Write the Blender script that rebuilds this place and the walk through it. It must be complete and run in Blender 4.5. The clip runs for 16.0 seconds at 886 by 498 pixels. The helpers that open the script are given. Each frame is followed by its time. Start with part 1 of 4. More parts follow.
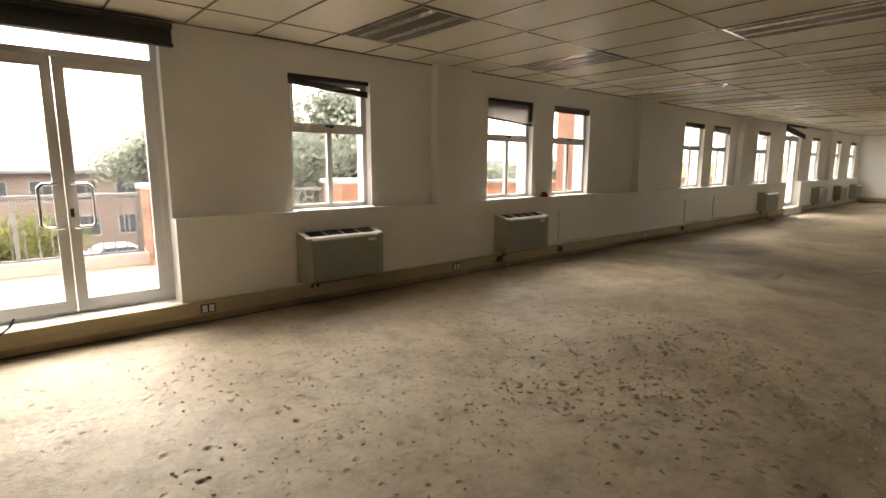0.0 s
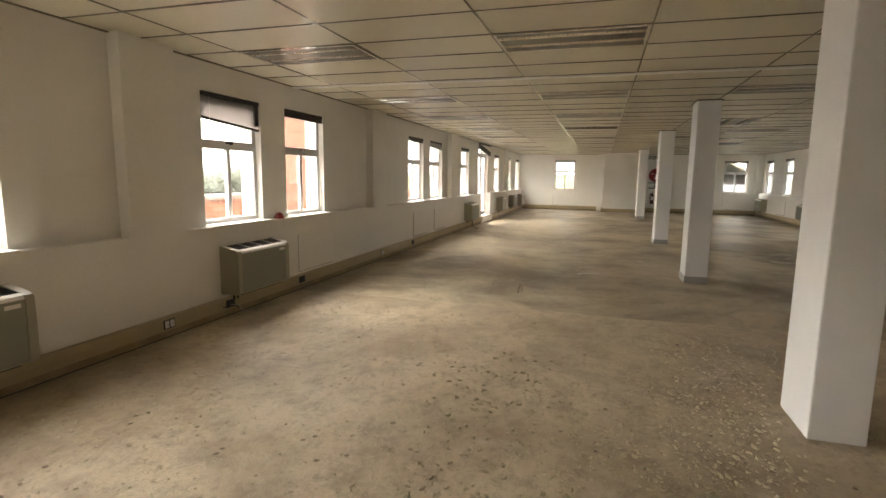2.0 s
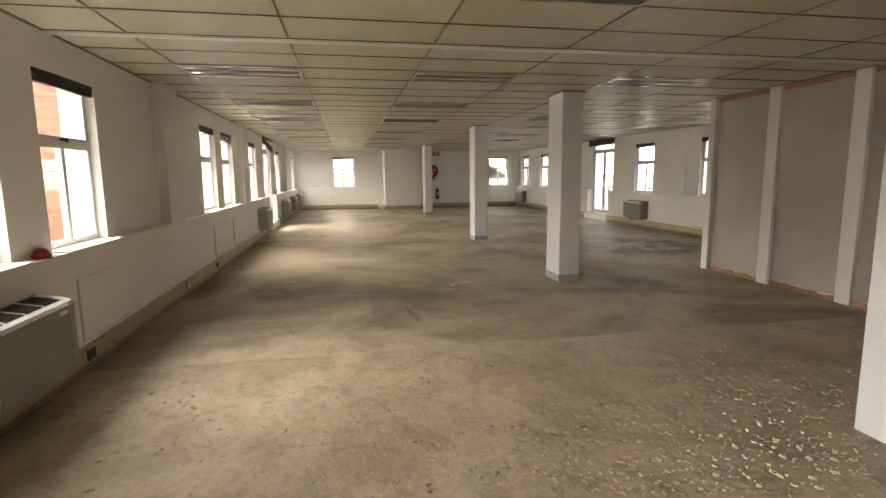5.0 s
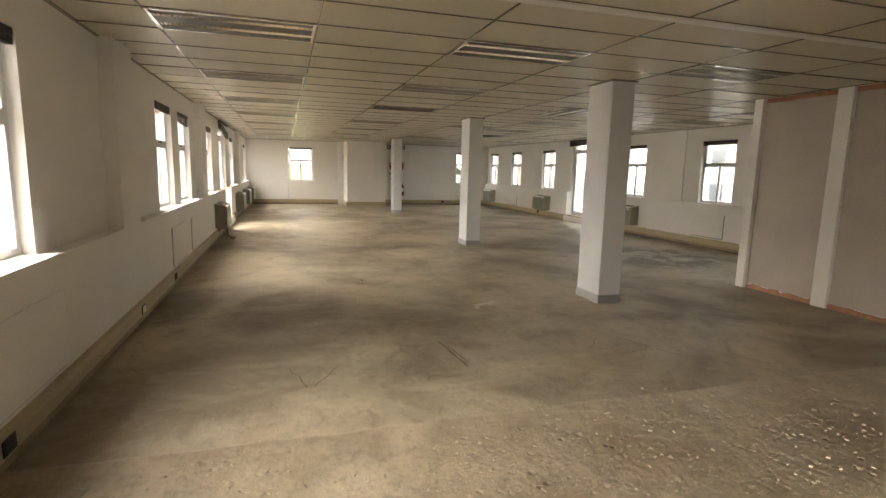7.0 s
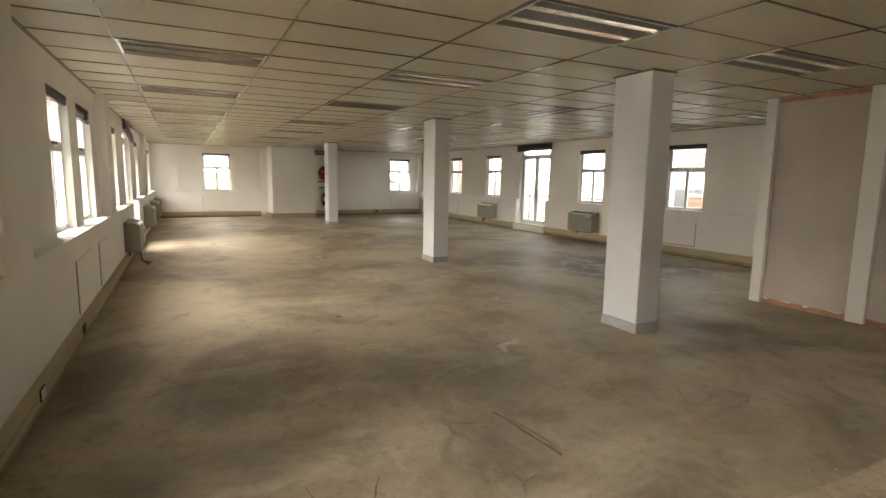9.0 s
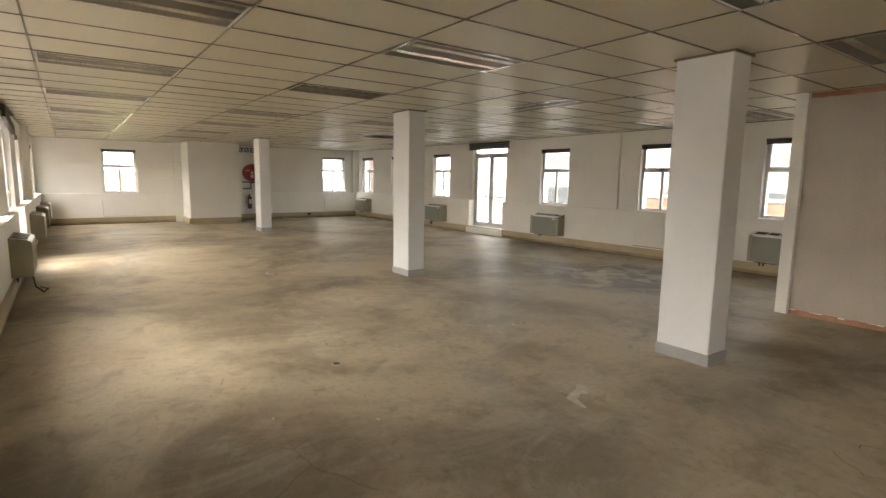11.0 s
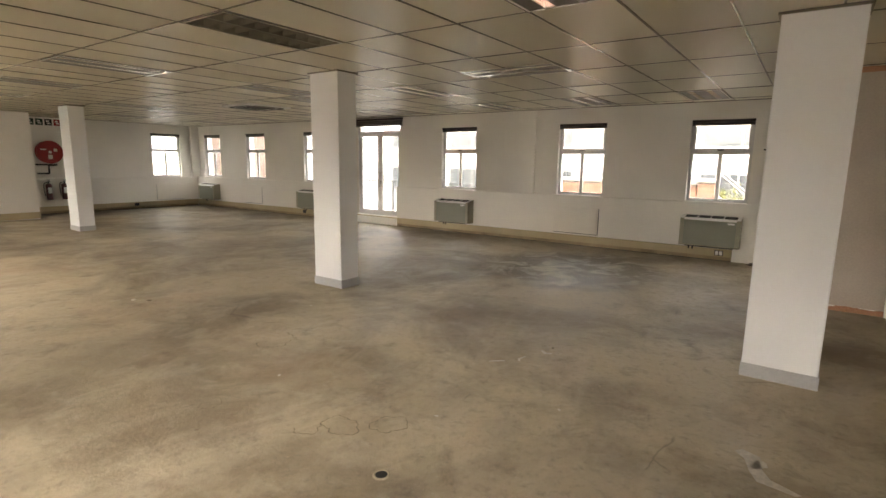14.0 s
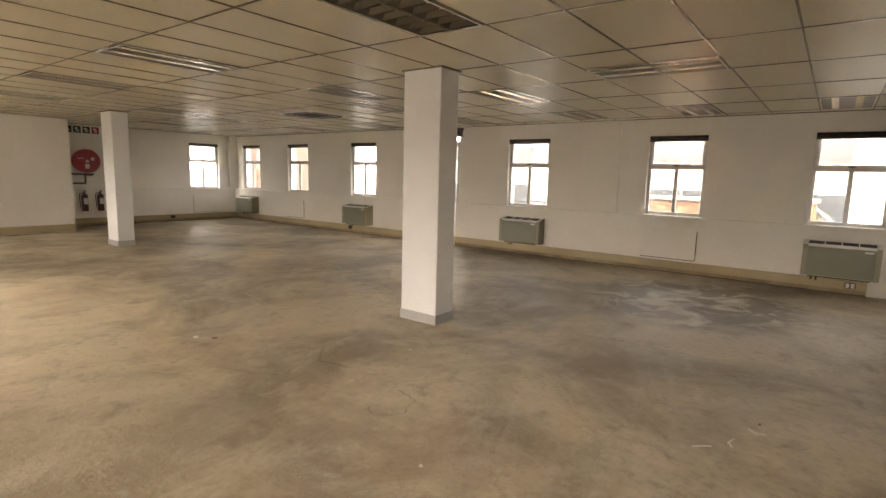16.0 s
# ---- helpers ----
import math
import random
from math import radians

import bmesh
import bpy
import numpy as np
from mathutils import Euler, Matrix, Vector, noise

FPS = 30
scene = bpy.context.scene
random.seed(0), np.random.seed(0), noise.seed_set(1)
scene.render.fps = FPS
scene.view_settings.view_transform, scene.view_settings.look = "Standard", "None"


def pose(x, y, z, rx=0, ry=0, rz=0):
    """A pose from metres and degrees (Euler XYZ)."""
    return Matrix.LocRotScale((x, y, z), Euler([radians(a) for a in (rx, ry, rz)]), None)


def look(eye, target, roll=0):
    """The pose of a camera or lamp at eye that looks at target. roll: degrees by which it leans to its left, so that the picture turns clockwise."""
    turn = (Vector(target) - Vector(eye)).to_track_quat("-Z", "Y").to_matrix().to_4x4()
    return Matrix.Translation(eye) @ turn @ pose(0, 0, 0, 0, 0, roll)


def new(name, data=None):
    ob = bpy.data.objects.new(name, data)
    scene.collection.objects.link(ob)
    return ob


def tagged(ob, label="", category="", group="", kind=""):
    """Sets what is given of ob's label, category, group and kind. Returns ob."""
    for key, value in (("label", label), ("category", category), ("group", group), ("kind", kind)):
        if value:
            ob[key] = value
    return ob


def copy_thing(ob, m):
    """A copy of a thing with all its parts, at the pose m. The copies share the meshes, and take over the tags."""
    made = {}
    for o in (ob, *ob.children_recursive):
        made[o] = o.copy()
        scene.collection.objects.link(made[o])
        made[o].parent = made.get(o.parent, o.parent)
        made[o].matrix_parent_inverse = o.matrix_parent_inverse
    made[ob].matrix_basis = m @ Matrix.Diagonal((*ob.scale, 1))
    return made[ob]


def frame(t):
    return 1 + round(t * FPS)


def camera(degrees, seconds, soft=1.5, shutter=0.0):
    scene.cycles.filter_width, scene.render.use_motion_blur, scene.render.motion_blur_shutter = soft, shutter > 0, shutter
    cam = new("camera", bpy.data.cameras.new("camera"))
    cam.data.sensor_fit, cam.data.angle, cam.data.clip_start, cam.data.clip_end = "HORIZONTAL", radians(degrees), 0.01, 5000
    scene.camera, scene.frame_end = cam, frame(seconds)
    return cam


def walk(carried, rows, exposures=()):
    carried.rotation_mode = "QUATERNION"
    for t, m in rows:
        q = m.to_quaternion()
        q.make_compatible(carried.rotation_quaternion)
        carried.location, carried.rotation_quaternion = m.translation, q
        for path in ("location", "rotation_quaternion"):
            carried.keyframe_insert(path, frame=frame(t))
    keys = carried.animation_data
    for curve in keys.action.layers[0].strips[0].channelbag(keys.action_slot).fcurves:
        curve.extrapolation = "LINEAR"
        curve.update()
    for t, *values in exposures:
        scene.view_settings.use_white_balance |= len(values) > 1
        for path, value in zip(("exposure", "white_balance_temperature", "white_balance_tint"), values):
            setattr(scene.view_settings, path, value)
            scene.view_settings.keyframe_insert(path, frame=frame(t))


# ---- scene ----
cam = camera(81.3, 16.0)
PATH = [
    (0, (-0.06, 0.254, 1.454), (1.232, 1.747, 1.131), 0.2),
    (0.5, (0.084, 0.515, 1.467), (1.51, 1.885, 1.165), -0.0),
    (1, (0.349, 0.768, 1.489), (1.981, 1.887, 1.199), 1.3),
    (1.5, (0.59, 1.088, 1.495), (2.398, 1.895, 1.214), 1.5),
    (2, (0.724, 1.395, 1.525), (2.619, 1.972, 1.246), 0.8),
    (2.5, (0.994, 1.715, 1.523), (2.935, 2.1, 1.231), 1.2),
    (3, (1.159, 1.995, 1.518), (3.12, 2.233, 1.207), 0.7),
    (3.5, (1.319, 2.353, 1.552), (3.291, 2.427, 1.221), -0.3),
    (4, (1.565, 2.587, 1.542), (3.541, 2.532, 1.242), -0.6),
    (4.5, (1.868, 2.854, 1.535), (3.835, 2.627, 1.252), -0.7),
    (7, (3.675, 3.785, 1.577), (5.566, 3.206, 1.274), 1.4),
    (7.5, (4.052, 3.899, 1.569), (5.933, 3.279, 1.29), 1.7),
    (8, (4.426, 4.035, 1.593), (6.28, 3.337, 1.316), 1.4),
    (8.5, (4.893, 4.133, 1.587), (6.712, 3.351, 1.306), 1.2),
    (9, (5.269, 4.271, 1.569), (7.041, 3.384, 1.298), 0.9),
    (9.5, (5.652, 4.428, 1.59), (7.351, 3.412, 1.307), 0.5),
    (10, (6.042, 4.507, 1.584), (7.697, 3.423, 1.29), 0.9),
    (12.5, (8.116, 4.569, 1.612), (9.629, 3.288, 1.348), 0.9),
    (13, (8.493, 4.556, 1.604), (9.929, 3.198, 1.302), 1.7),
    (13.5, (8.895, 4.564, 1.59), (10.155, 3.048, 1.253), 1.5),
    (14, (9.209, 4.599, 1.608), (10.344, 2.987, 1.272), 0.8),
    (14.5, (9.6, 4.527, 1.595), (10.668, 2.867, 1.271), 1.3),
    (15, (9.917, 4.46, 1.581), (10.899, 2.746, 1.271), 1.5),
    (15.5, (10.292, 4.439, 1.596), (11.26, 2.714, 1.302), 1.4),
    (16, (10.664, 4.355, 1.584), (11.853, 2.772, 1.3), 1.5),
]
EXPOSURES = [(0.0, 4.2, 7250, 12), (2.5, 4.8, 7100, 12), (7.0, 4.75, 7050, 12), (8.0, 4.65, 7050, 12), (10.0, 4.85, 7050, 12), (12.5, 4.78, 7100, 12), (14.0, 4.76, 7300, 14), (16.0, 4.8, 7800, 17)]
walk(cam, [(t, look(eye, target, roll)) for t, eye, target, roll in PATH], EXPOSURES)

# ---- light: a bright overcast sky ----
world = bpy.data.worlds.new("world")
scene.world = world
world.use_nodes = True
wn, wl = world.node_tree.nodes, world.node_tree.links
sky = wn.new("ShaderNodeTexSky")
sky.sky_type, sky.sun_disc = "NISHITA", False
sky.sun_elevation, sky.sun_rotation = radians(38), radians(10)
sky.dust_density, sky.air_density, sky.ozone_density = 4.0, 1.0, 1.0
cloud = wn.new("ShaderNodeMix")
cloud.data_type = "RGBA"
cloud.inputs["Factor"].default_value = 0.75
cloud.inputs["B"].default_value = (6.0, 6.1, 6.2, 1)
wl.new(sky.outputs[0], cloud.inputs["A"])
wl.new(cloud.outputs["Result"], wn["Background"].inputs[0])
wn["Background"].inputs[1].default_value = 0.15
sun = new("sun", bpy.data.lights.new("sun", "SUN"))
sun.data.energy, sun.data.angle, sun.data.color = 0.8, radians(70), (1.0, 0.98, 0.95)
sun.matrix_world = look((4, 24, 19), (0, 0, 0))

# ---- plan, in metres ----
X0, X1 = -3.0, 26.58          # back wall, far wall
YL, YR = 5.33, -5.29          # inner faces of the upper window walls
DADO = 0.12                   # the wall below the sills stands this far into the room
SILL, HEAD, CEIL = 0.97, 2.36, 2.65
THICK = 0.30
WIN_L = [(2.27, 3.24), (5.14, 6.10), (6.60, 7.56), (11.06, 12.02), (12.50, 13.46), (15.3, 16.25), (20.13, 21.06), (22.84, 23.79), (25.2, 26.15)]
WIN_R = [(10.03, 10.98), (12.44, 13.39), (15.3, 16.24), (20.13, 21.06), (22.84, 23.79), (25.2, 26.15)]
WIN_F = [(2.67, 3.63), (-4.70, -3.75)]
DOOR_L = [(-0.38, 1.12), (17.5, 18.98)]
DOOR_R = [(17.5, 18.98)]
DOOR_Z = (0.21, 2.50)
PIL_L = [(4.13, 4.70), (9.03, 9.62), (13.95, 14.55), (22.0, 22.6)]
PIL_R = []


# ---- materials ----
def mat(name, color, rough=0.6, metal=0.0, var=0.12, scale=3.0, fine=60.0, bump=0.05, spec=0.5):
    m = bpy.data.materials.new(name)
    m.use_nodes = True
    n, l = m.node_tree.nodes, m.node_tree.links
    b = n["Principled BSDF"]
    b.inputs["Roughness"].default_value, b.inputs["Metallic"].default_value = rough, metal
    b.inputs["Specular IOR Level"].default_value = spec
    co = n.new("ShaderNodeTexCoord")
    a, f = n.new("ShaderNodeTexNoise"), n.new("ShaderNodeTexNoise")
    a.inputs["Scale"].default_value, a.inputs["Detail"].default_value = scale, 5
    f.inputs["Scale"].default_value, f.inputs["Detail"].default_value = fine, 4
    l.new(co.outputs["Object"], a.inputs["Vector"])
    l.new(co.outputs["Object"], f.inputs["Vector"])
    mix = n.new("ShaderNodeMix")
    mix.data_type = "RGBA"
    mix.inputs["A"].default_value = (*[c * (1 - var) for c in color], 1)
    mix.inputs["B"].default_value = (*[min(1, c * (1 + var)) for c in color], 1)
    add = n.new("ShaderNodeMath")
    add.operation = "MULTIPLY_ADD"
    add.inputs[1].default_value, add.inputs[2].default_value = 0.4, 0.0
    l.new(f.outputs["Fac"], add.inputs[0])
    add2 = n.new("ShaderNodeMath")
    add2.operation = "MULTIPLY_ADD"
    add2.inputs[1].default_value = 0.6
    l.new(a.outputs["Fac"], add2.inputs[0])
    l.new(add.outputs[0], add2.inputs[2])
    st = n.new("ShaderNodeMapRange")
    st.inputs["From Min"].default_value, st.inputs["From Max"].default_value = 0.35, 0.65
    l.new(add2.outputs[0], st.inputs["Value"])
    l.new(st.outputs["Result"], mix.inputs["Factor"])
    l.new(mix.outputs["Result"], b.inputs["Base Color"])
    if bump:
        bp = n.new("ShaderNodeBump")
        bp.inputs["Strength"].default_value, bp.inputs["Distance"].default_value = bump, 0.02
        l.new(f.outputs["Fac"], bp.inputs["Height"])
        l.new(bp.outputs["Normal"], b.inputs["Normal"])
    return m


WALL = mat("wall_paint", (0.82, 0.795, 0.745), 0.7, var=0.05, scale=0.9, fine=70, bump=0.09, spec=0.3)
PLASTER = mat("bare_plaster", (0.50, 0.44, 0.375), 0.85, var=0.1, scale=1.5, fine=50, bump=0.1, spec=0.2)
TILE = mat("ceiling_tile", (0.60, 0.55, 0.425), 0.38, var=0.04, scale=0.8, fine=120, bump=0.08)
# the bars' dark tone also holds the shade of the gaps beside the tiles
TBAR = mat("ceiling_bar", (0.36, 0.325, 0.27), 0.22, metal=0.6, var=0.15, bump=0)
COLUMN = mat("column_paint", (0.80, 0.805, 0.81), 0.55, var=0.02, scale=1.5, fine=80, bump=0.04)
GREY = mat("grey_skirting", (0.42, 0.42, 0.42), 0.6, var=0.08, bump=0.02)
TRUNK = mat("trunking", (0.45, 0.365, 0.22), 0.5, var=0.12, scale=1.5, bump=0.02)
TRUNK_LOWER = mat("trunking_lower", (0.30, 0.23, 0.14), 0.7, var=0.3, scale=4, bump=0.05)
ALU = mat("window_frame_metal", (0.66, 0.65, 0.64), 0.45, metal=0.0, var=0.05, bump=0)
DARK = mat("dark_slats", (0.035, 0.025, 0.022), 0.5, var=0.2, bump=0)
BLACK = mat("black_plastic", (0.015, 0.015, 0.015), 0.5, var=0.2, bump=0)
CHROME = mat("chrome", (0.75, 0.74, 0.72), 0.2, metal=1.0, var=0.02, bump=0)
FCU_FRONT = mat("unit_front", (0.26, 0.27, 0.215), 0.45, var=0.04, bump=0.01)
FCU_SIDE = mat("unit_side", (0.36, 0.335, 0.255), 0.5, var=0.05, bump=0.01)
WHITE = mat("white_plastic", (0.8, 0.79, 0.76), 0.4, var=0.03, bump=0)
RED = mat("red_paint", (0.27, 0.012, 0.014), 0.35, var=0.1, bump=0)
BRICK = mat("brick", (0.32, 0.155, 0.10), 0.85, var=0.2, scale=6, bump=0.2)
_n, _l = BRICK.node_tree.nodes, BRICK.node_tree.links
_o, _h = _n.new("ShaderNodeObjectInfo"), _n.new("ShaderNodeHueSaturation")
_m = _n.new("ShaderNodeMapRange")
_m.inputs["To Min"].default_value, _m.inputs["To Max"].default_value = 0.7, 1.3
_l.new(_o.outputs["Random"], _m.inputs["Value"])
_l.new(_m.outputs["Result"], _h.inputs["Value"])
_b = _n["Principled BSDF"]
_l.new(_b.inputs["Base Color"].links[0].from_socket, _h.inputs["Color"])
_l.new(_h.outputs["Color"], _b.inputs["Base Color"])
TERRACE = mat("terrace_tiles", (0.34, 0.20, 0.14), 0.7, var=0.1, scale=1.0, bump=0.05)


def glass_material():
    m = bpy.data.materials.new("window_glass")
    m.use_nodes = True
    b = m.node_tree.nodes["Principled BSDF"]
    b.inputs["Base Color"].default_value = (0.50, 0.515, 0.51, 1)
    b.inputs["Roughness"].default_value, b.inputs["IOR"].default_value = 0.02, 1.45
    b.inputs["Transmission Weight"].default_value = 1.0
    return m


GLASS = glass_material()
MORTAR = mat("mortar", (0.24, 0.20, 0.17), 0.9, var=0.15, scale=8, bump=0.1)


def screed_material():
    """Dusty screed: large light and dark blotches, fine grain, scratches, hairline cracks and one old stain."""
    m = bpy.data.materials.new("screed")
    m.use_nodes = True
    n, l = m.node_tree.nodes, m.node_tree.links
    b = n["Principled BSDF"]
    b.inputs["Specular IOR Level"].default_value = 0.5
    co = n.new("ShaderNodeTexCoord")

    def noise_tex(scale, detail, rough=0.55, stretch=None, warp=0.0):
        t = n.new("ShaderNodeTexNoise")
        t.inputs["Distortion"].default_value = warp
        t.inputs["Scale"].default_value, t.inputs["Detail"].default_value, t.inputs["Roughness"].default_value = scale, detail, rough
        if stretch:
            mp = n.new("ShaderNodeMapping")
            mp.inputs["Scale"].default_value, mp.inputs["Rotation"].default_value = stretch, (0, 0, 0.6)
            l.new(co.outputs["Object"], mp.inputs["Vector"])
            l.new(mp.outputs["Vector"], t.inputs["Vector"])
        else:
            l.new(co.outputs["Object"], t.inputs["Vector"])
        return t.outputs["Fac"]

    def ramp(v, a, c):
        r = n.new("ShaderNodeMapRange")
        r.inputs["From Min"].default_value, r.inputs["From Max"].default_value = a, c
        l.new(v, r.inputs["Value"])
        return r.outputs["Result"]

    def mixed(fac, a, c):
        x = n.new("ShaderNodeMix")
        x.data_type = "RGBA"
        l.new(fac, x.inputs["Factor"])
        for key, v in (("A", a), ("B", c)):
            if isinstance(v, tuple):
                x.inputs[key].default_value = (*v, 1)
            else:
                l.new(v, x.inputs[key])
        return x.outputs["Result"]

    def times(a, k):
        x = n.new("ShaderNodeMath")
        x.operation = "MULTIPLY"
        l.new(a, x.inputs[0])
        if isinstance(k, float):
            x.inputs[1].default_value = k
        else:
            l.new(k, x.inputs[1])
        return x.outputs[0]

    sep = n.new("ShaderNodeSeparateXYZ")
    l.new(co.outputs["Object"], sep.inputs[0])
    wob = n.new("ShaderNodeMath")
    wob.operation = "MULTIPLY_ADD"
    wob.inputs[1].default_value = 0.10
    l.new(noise_tex(1.5, 4), wob.inputs[0])
    l.new(sep.outputs["X"], wob.inputs[2])
    rough_zone = ramp(wob.outputs[0], 6.68, 6.66)
    smooth = mixed(ramp(noise_tex(0.55, 7, 0.62, warp=0.6), 0.40, 0.60), (0.230, 0.183, 0.121), (0.478, 0.401, 0.280))
    smooth = mixed(times(ramp(noise_tex(1.3, 9, 0.72, (1.0, 0.5, 1.0), warp=0.8), 0.50, 0.70), 0.6), smooth, (0.551, 0.475, 0.356))
    smooth = mixed(times(ramp(noise_tex(2.2, 8, 0.7, warp=0.5), 0.54, 0.72), 0.65), smooth, (0.136, 0.104, 0.066))
    coarse = mixed(ramp(noise_tex(0.8, 8, 0.65, warp=0.4), 0.36, 0.64), (0.352, 0.275, 0.180), (0.551, 0.460, 0.328))
    coarse = mixed(times(ramp(noise_tex(4.0, 8, 0.75), 0.48, 0.66), 0.65), coarse, (0.219, 0.171, 0.119))
    c = mixed(rough_zone, smooth, coarse)
    c = mixed(times(ramp(noise_tex(0.7, 5, 0.6, warp=0.3), 0.55, 0.70), 0.35), c, (0.299, 0.186, 0.114))
    c = mixed(times(ramp(noise_tex(3.4, 8, 0.7, warp=0.7), 0.55, 0.68), 0.30), c, (0.560, 0.502, 0.396))
    c = mixed(times(ramp(noise_tex(6.5, 8, 0.7, warp=0.4), 0.56, 0.70), 0.45), c, (0.130, 0.106, 0.075))
    c = mixed(times(ramp(noise_tex(18, 7, 0.75), 0.52, 0.75), 0.62), c, (0.130, 0.106, 0.075))
    c = mixed(times(ramp(noise_tex(60, 5, 0.65), 0.60, 0.74), 0.6), c, (0.560, 0.513, 0.426))
    # small pits in the rough screed, their shade painted as dark spots
    spots = n.new("ShaderNodeTexVoronoi")
    spots.inputs["Scale"].default_value = 9.0
    l.new(co.outputs["Object"], spots.inputs["Vector"])
    pits = times(times(ramp(spots.outputs["Distance"], 0.17, 0.10), ramp(noise_tex(2.3, 5, 0.65), 0.52, 0.60)), rough_zone)
    c = mixed(times(pits, 0.75), c, (0.07, 0.05, 0.035))
    # old slab joint
    jo = n.new("ShaderNodeMath")
    jo.operation = "SUBTRACT"
    jo.inputs[1].default_value = 6.67
    l.new(wob.outputs[0], jo.inputs[0])
    ab = n.new("ShaderNodeMath")
    ab.operation = "ABSOLUTE"
    l.new(jo.outputs[0], ab.inputs[0])
    c = mixed(times(times(ramp(ab.outputs[0], 0.016, 0.006), ramp(noise_tex(2.3, 4), 0.42, 0.55)), 0.4), c, (0.54, 0.48, 0.38))
    # hairline cracks
    vo = n.new("ShaderNodeTexVoronoi")
    vo.feature = "DISTANCE_TO_EDGE"
    vo.inputs["Scale"].default_value = 0.8
    wp = n.new("ShaderNodeMix")
    wp.data_type = "RGBA"
    wp.inputs["Factor"].default_value = 0.12
    nz = n.new("ShaderNodeTexNoise")
    nz.inputs["Scale"].default_value, nz.inputs["Detail"].default_value = 2.5, 6
    l.new(co.outputs["Object"], nz.inputs["Vector"])
    l.new(co.outputs["Object"], wp.inputs["A"])
    l.new(nz.outputs["Color"], wp.inputs["B"])
    l.new(wp.outputs["Result"], vo.inputs["Vector"])
    crack = times(ramp(vo.outputs["Distance"], 0.006, 0.0), ramp(noise_tex(0.9, 3), 0.60, 0.64))
    c = mixed(times(crack, 0.45), c, (0.07, 0.055, 0.04))
    # the dark damp stain by the window wall
    mp = n.new("ShaderNodeMapping")
    mp.inputs["Location"].default_value, mp.inputs["Scale"].default_value = (-12.1 * 0.72, 3.0 * 0.66, 0), (0.72, 0.66, 1)
    l.new(co.outputs["Object"], mp.inputs["Vector"])
    w2 = n.new("ShaderNodeMix")
    w2.data_type = "RGBA"
    w2.inputs["Factor"].default_value = 0.3
    w2.blend_type = "LINEAR_LIGHT"
    l.new(mp.outputs["Vector"], w2.inputs["A"])
    l.new(nz.outputs["Color"], w2.inputs["B"])
    ln = n.new("ShaderNodeVectorMath")
    ln.operation = "LENGTH"
    l.new(w2.outputs["Result"], ln.inputs[0])
    stain = ramp(ln.outputs["Value"], 1.05, 0.75)
    st2 = mixed(ramp(noise_tex(1.6, 8, 0.68, warp=1.2), 0.47, 0.60), (0.105, 0.082, 0.054), (0.47, 0.42, 0.33))
    c = mixed(times(stain, 0.85), c, st2)
    l.new(c, b.inputs["Base Color"])
    rr = n.new("ShaderNodeMapRange")
    rr.inputs["To Min"].default_value, rr.inputs["To Max"].default_value = 0.36, 0.72
    l.new(noise_tex(1.2, 5), rr.inputs["Value"])
    l.new(rr.outputs["Result"], b.inputs["Roughness"])
    b1 = n.new("ShaderNodeBump")
    b1.inputs["Strength"].default_value, b1.inputs["Distance"].default_value = 0.8, 0.021
    l.new(noise_tex(9, 9, 0.75), b1.inputs["Height"])
    pit = n.new("ShaderNodeTexVoronoi")
    pit.inputs["Scale"].default_value = 11.0
    l.new(wp.outputs["Result"], pit.inputs["Vector"])
    b2 = n.new("ShaderNodeBump")
    b2.inputs["Strength"].default_value, b2.inputs["Distance"].default_value = 0.6, 0.02
    deep = n.new("ShaderNodeMath")
    deep.operation = "MAXIMUM"
    l.new(pits, deep.inputs[0])
    l.new(times(times(ramp(pit.outputs["Distance"], 0.22, 0.05), ramp(noise_tex(1.4, 5, 0.7), 0.50, 0.62)), rough_zone), deep.inputs[1])
    deep = deep.outputs[0]
    inv = n.new("ShaderNodeMath")
    inv.operation = "SUBTRACT"
    inv.inputs[0].default_value = 1.0
    l.new(deep, inv.inputs[1])
    l.new(inv.outputs[0], b2.inputs["Height"])
    l.new(b1.outputs["Normal"], b2.inputs["Normal"])
    l.new(b2.outputs["Normal"], b.inputs["Normal"])
    return m


SCREED = screed_material()
CHIP = mat("screed_chips", (0.42, 0.36, 0.255), 0.9, var=0.2, scale=20, bump=0.1)
MARK = mat("dark_mark", (0.20, 0.16, 0.11), 0.9, var=0.4, scale=30, bump=0.1)
PAINT = mat("paint_spill", (0.60, 0.56, 0.49), 0.7, var=0.2, scale=20, bump=0.1)
LOUVRE = mat("mirror_louvre", (0.92, 0.91, 0.89), 0.12, metal=1.0, var=0.05, bump=0)
TRAY = mat("light_tray", (0.17, 0.155, 0.13), 0.4, metal=0.9, var=0.1, bump=0)
SLAT = mat("blind_slat", (0.50, 0.47, 0.45), 0.5, var=0.08, bump=0)
GRILLE = mat("grille_dark", (0.03, 0.03, 0.028), 0.6, var=0.2, bump=0)
TERRACOTTA = mat("raw_render", (0.42, 0.22, 0.13), 0.9, var=0.25, scale=8, bump=0.2)
ORANGE = mat("orange_render", (0.20, 0.10, 0.065), 0.85, var=0.06, scale=2, bump=0.1)
COPING = mat("stone_coping", (0.36, 0.34, 0.31), 0.8, var=0.12, bump=0.1)
RAILING = mat("painted_steel", (0.14, 0.14, 0.14), 0.5, var=0.08, bump=0)
TAN = mat("tan_render", (0.21, 0.145, 0.115), 0.85, var=0.08, scale=1.0, bump=0.05)
ROOF = mat("roof_tiles", (0.24, 0.21, 0.165), 0.85, var=0.15, scale=2.0, bump=0.1)
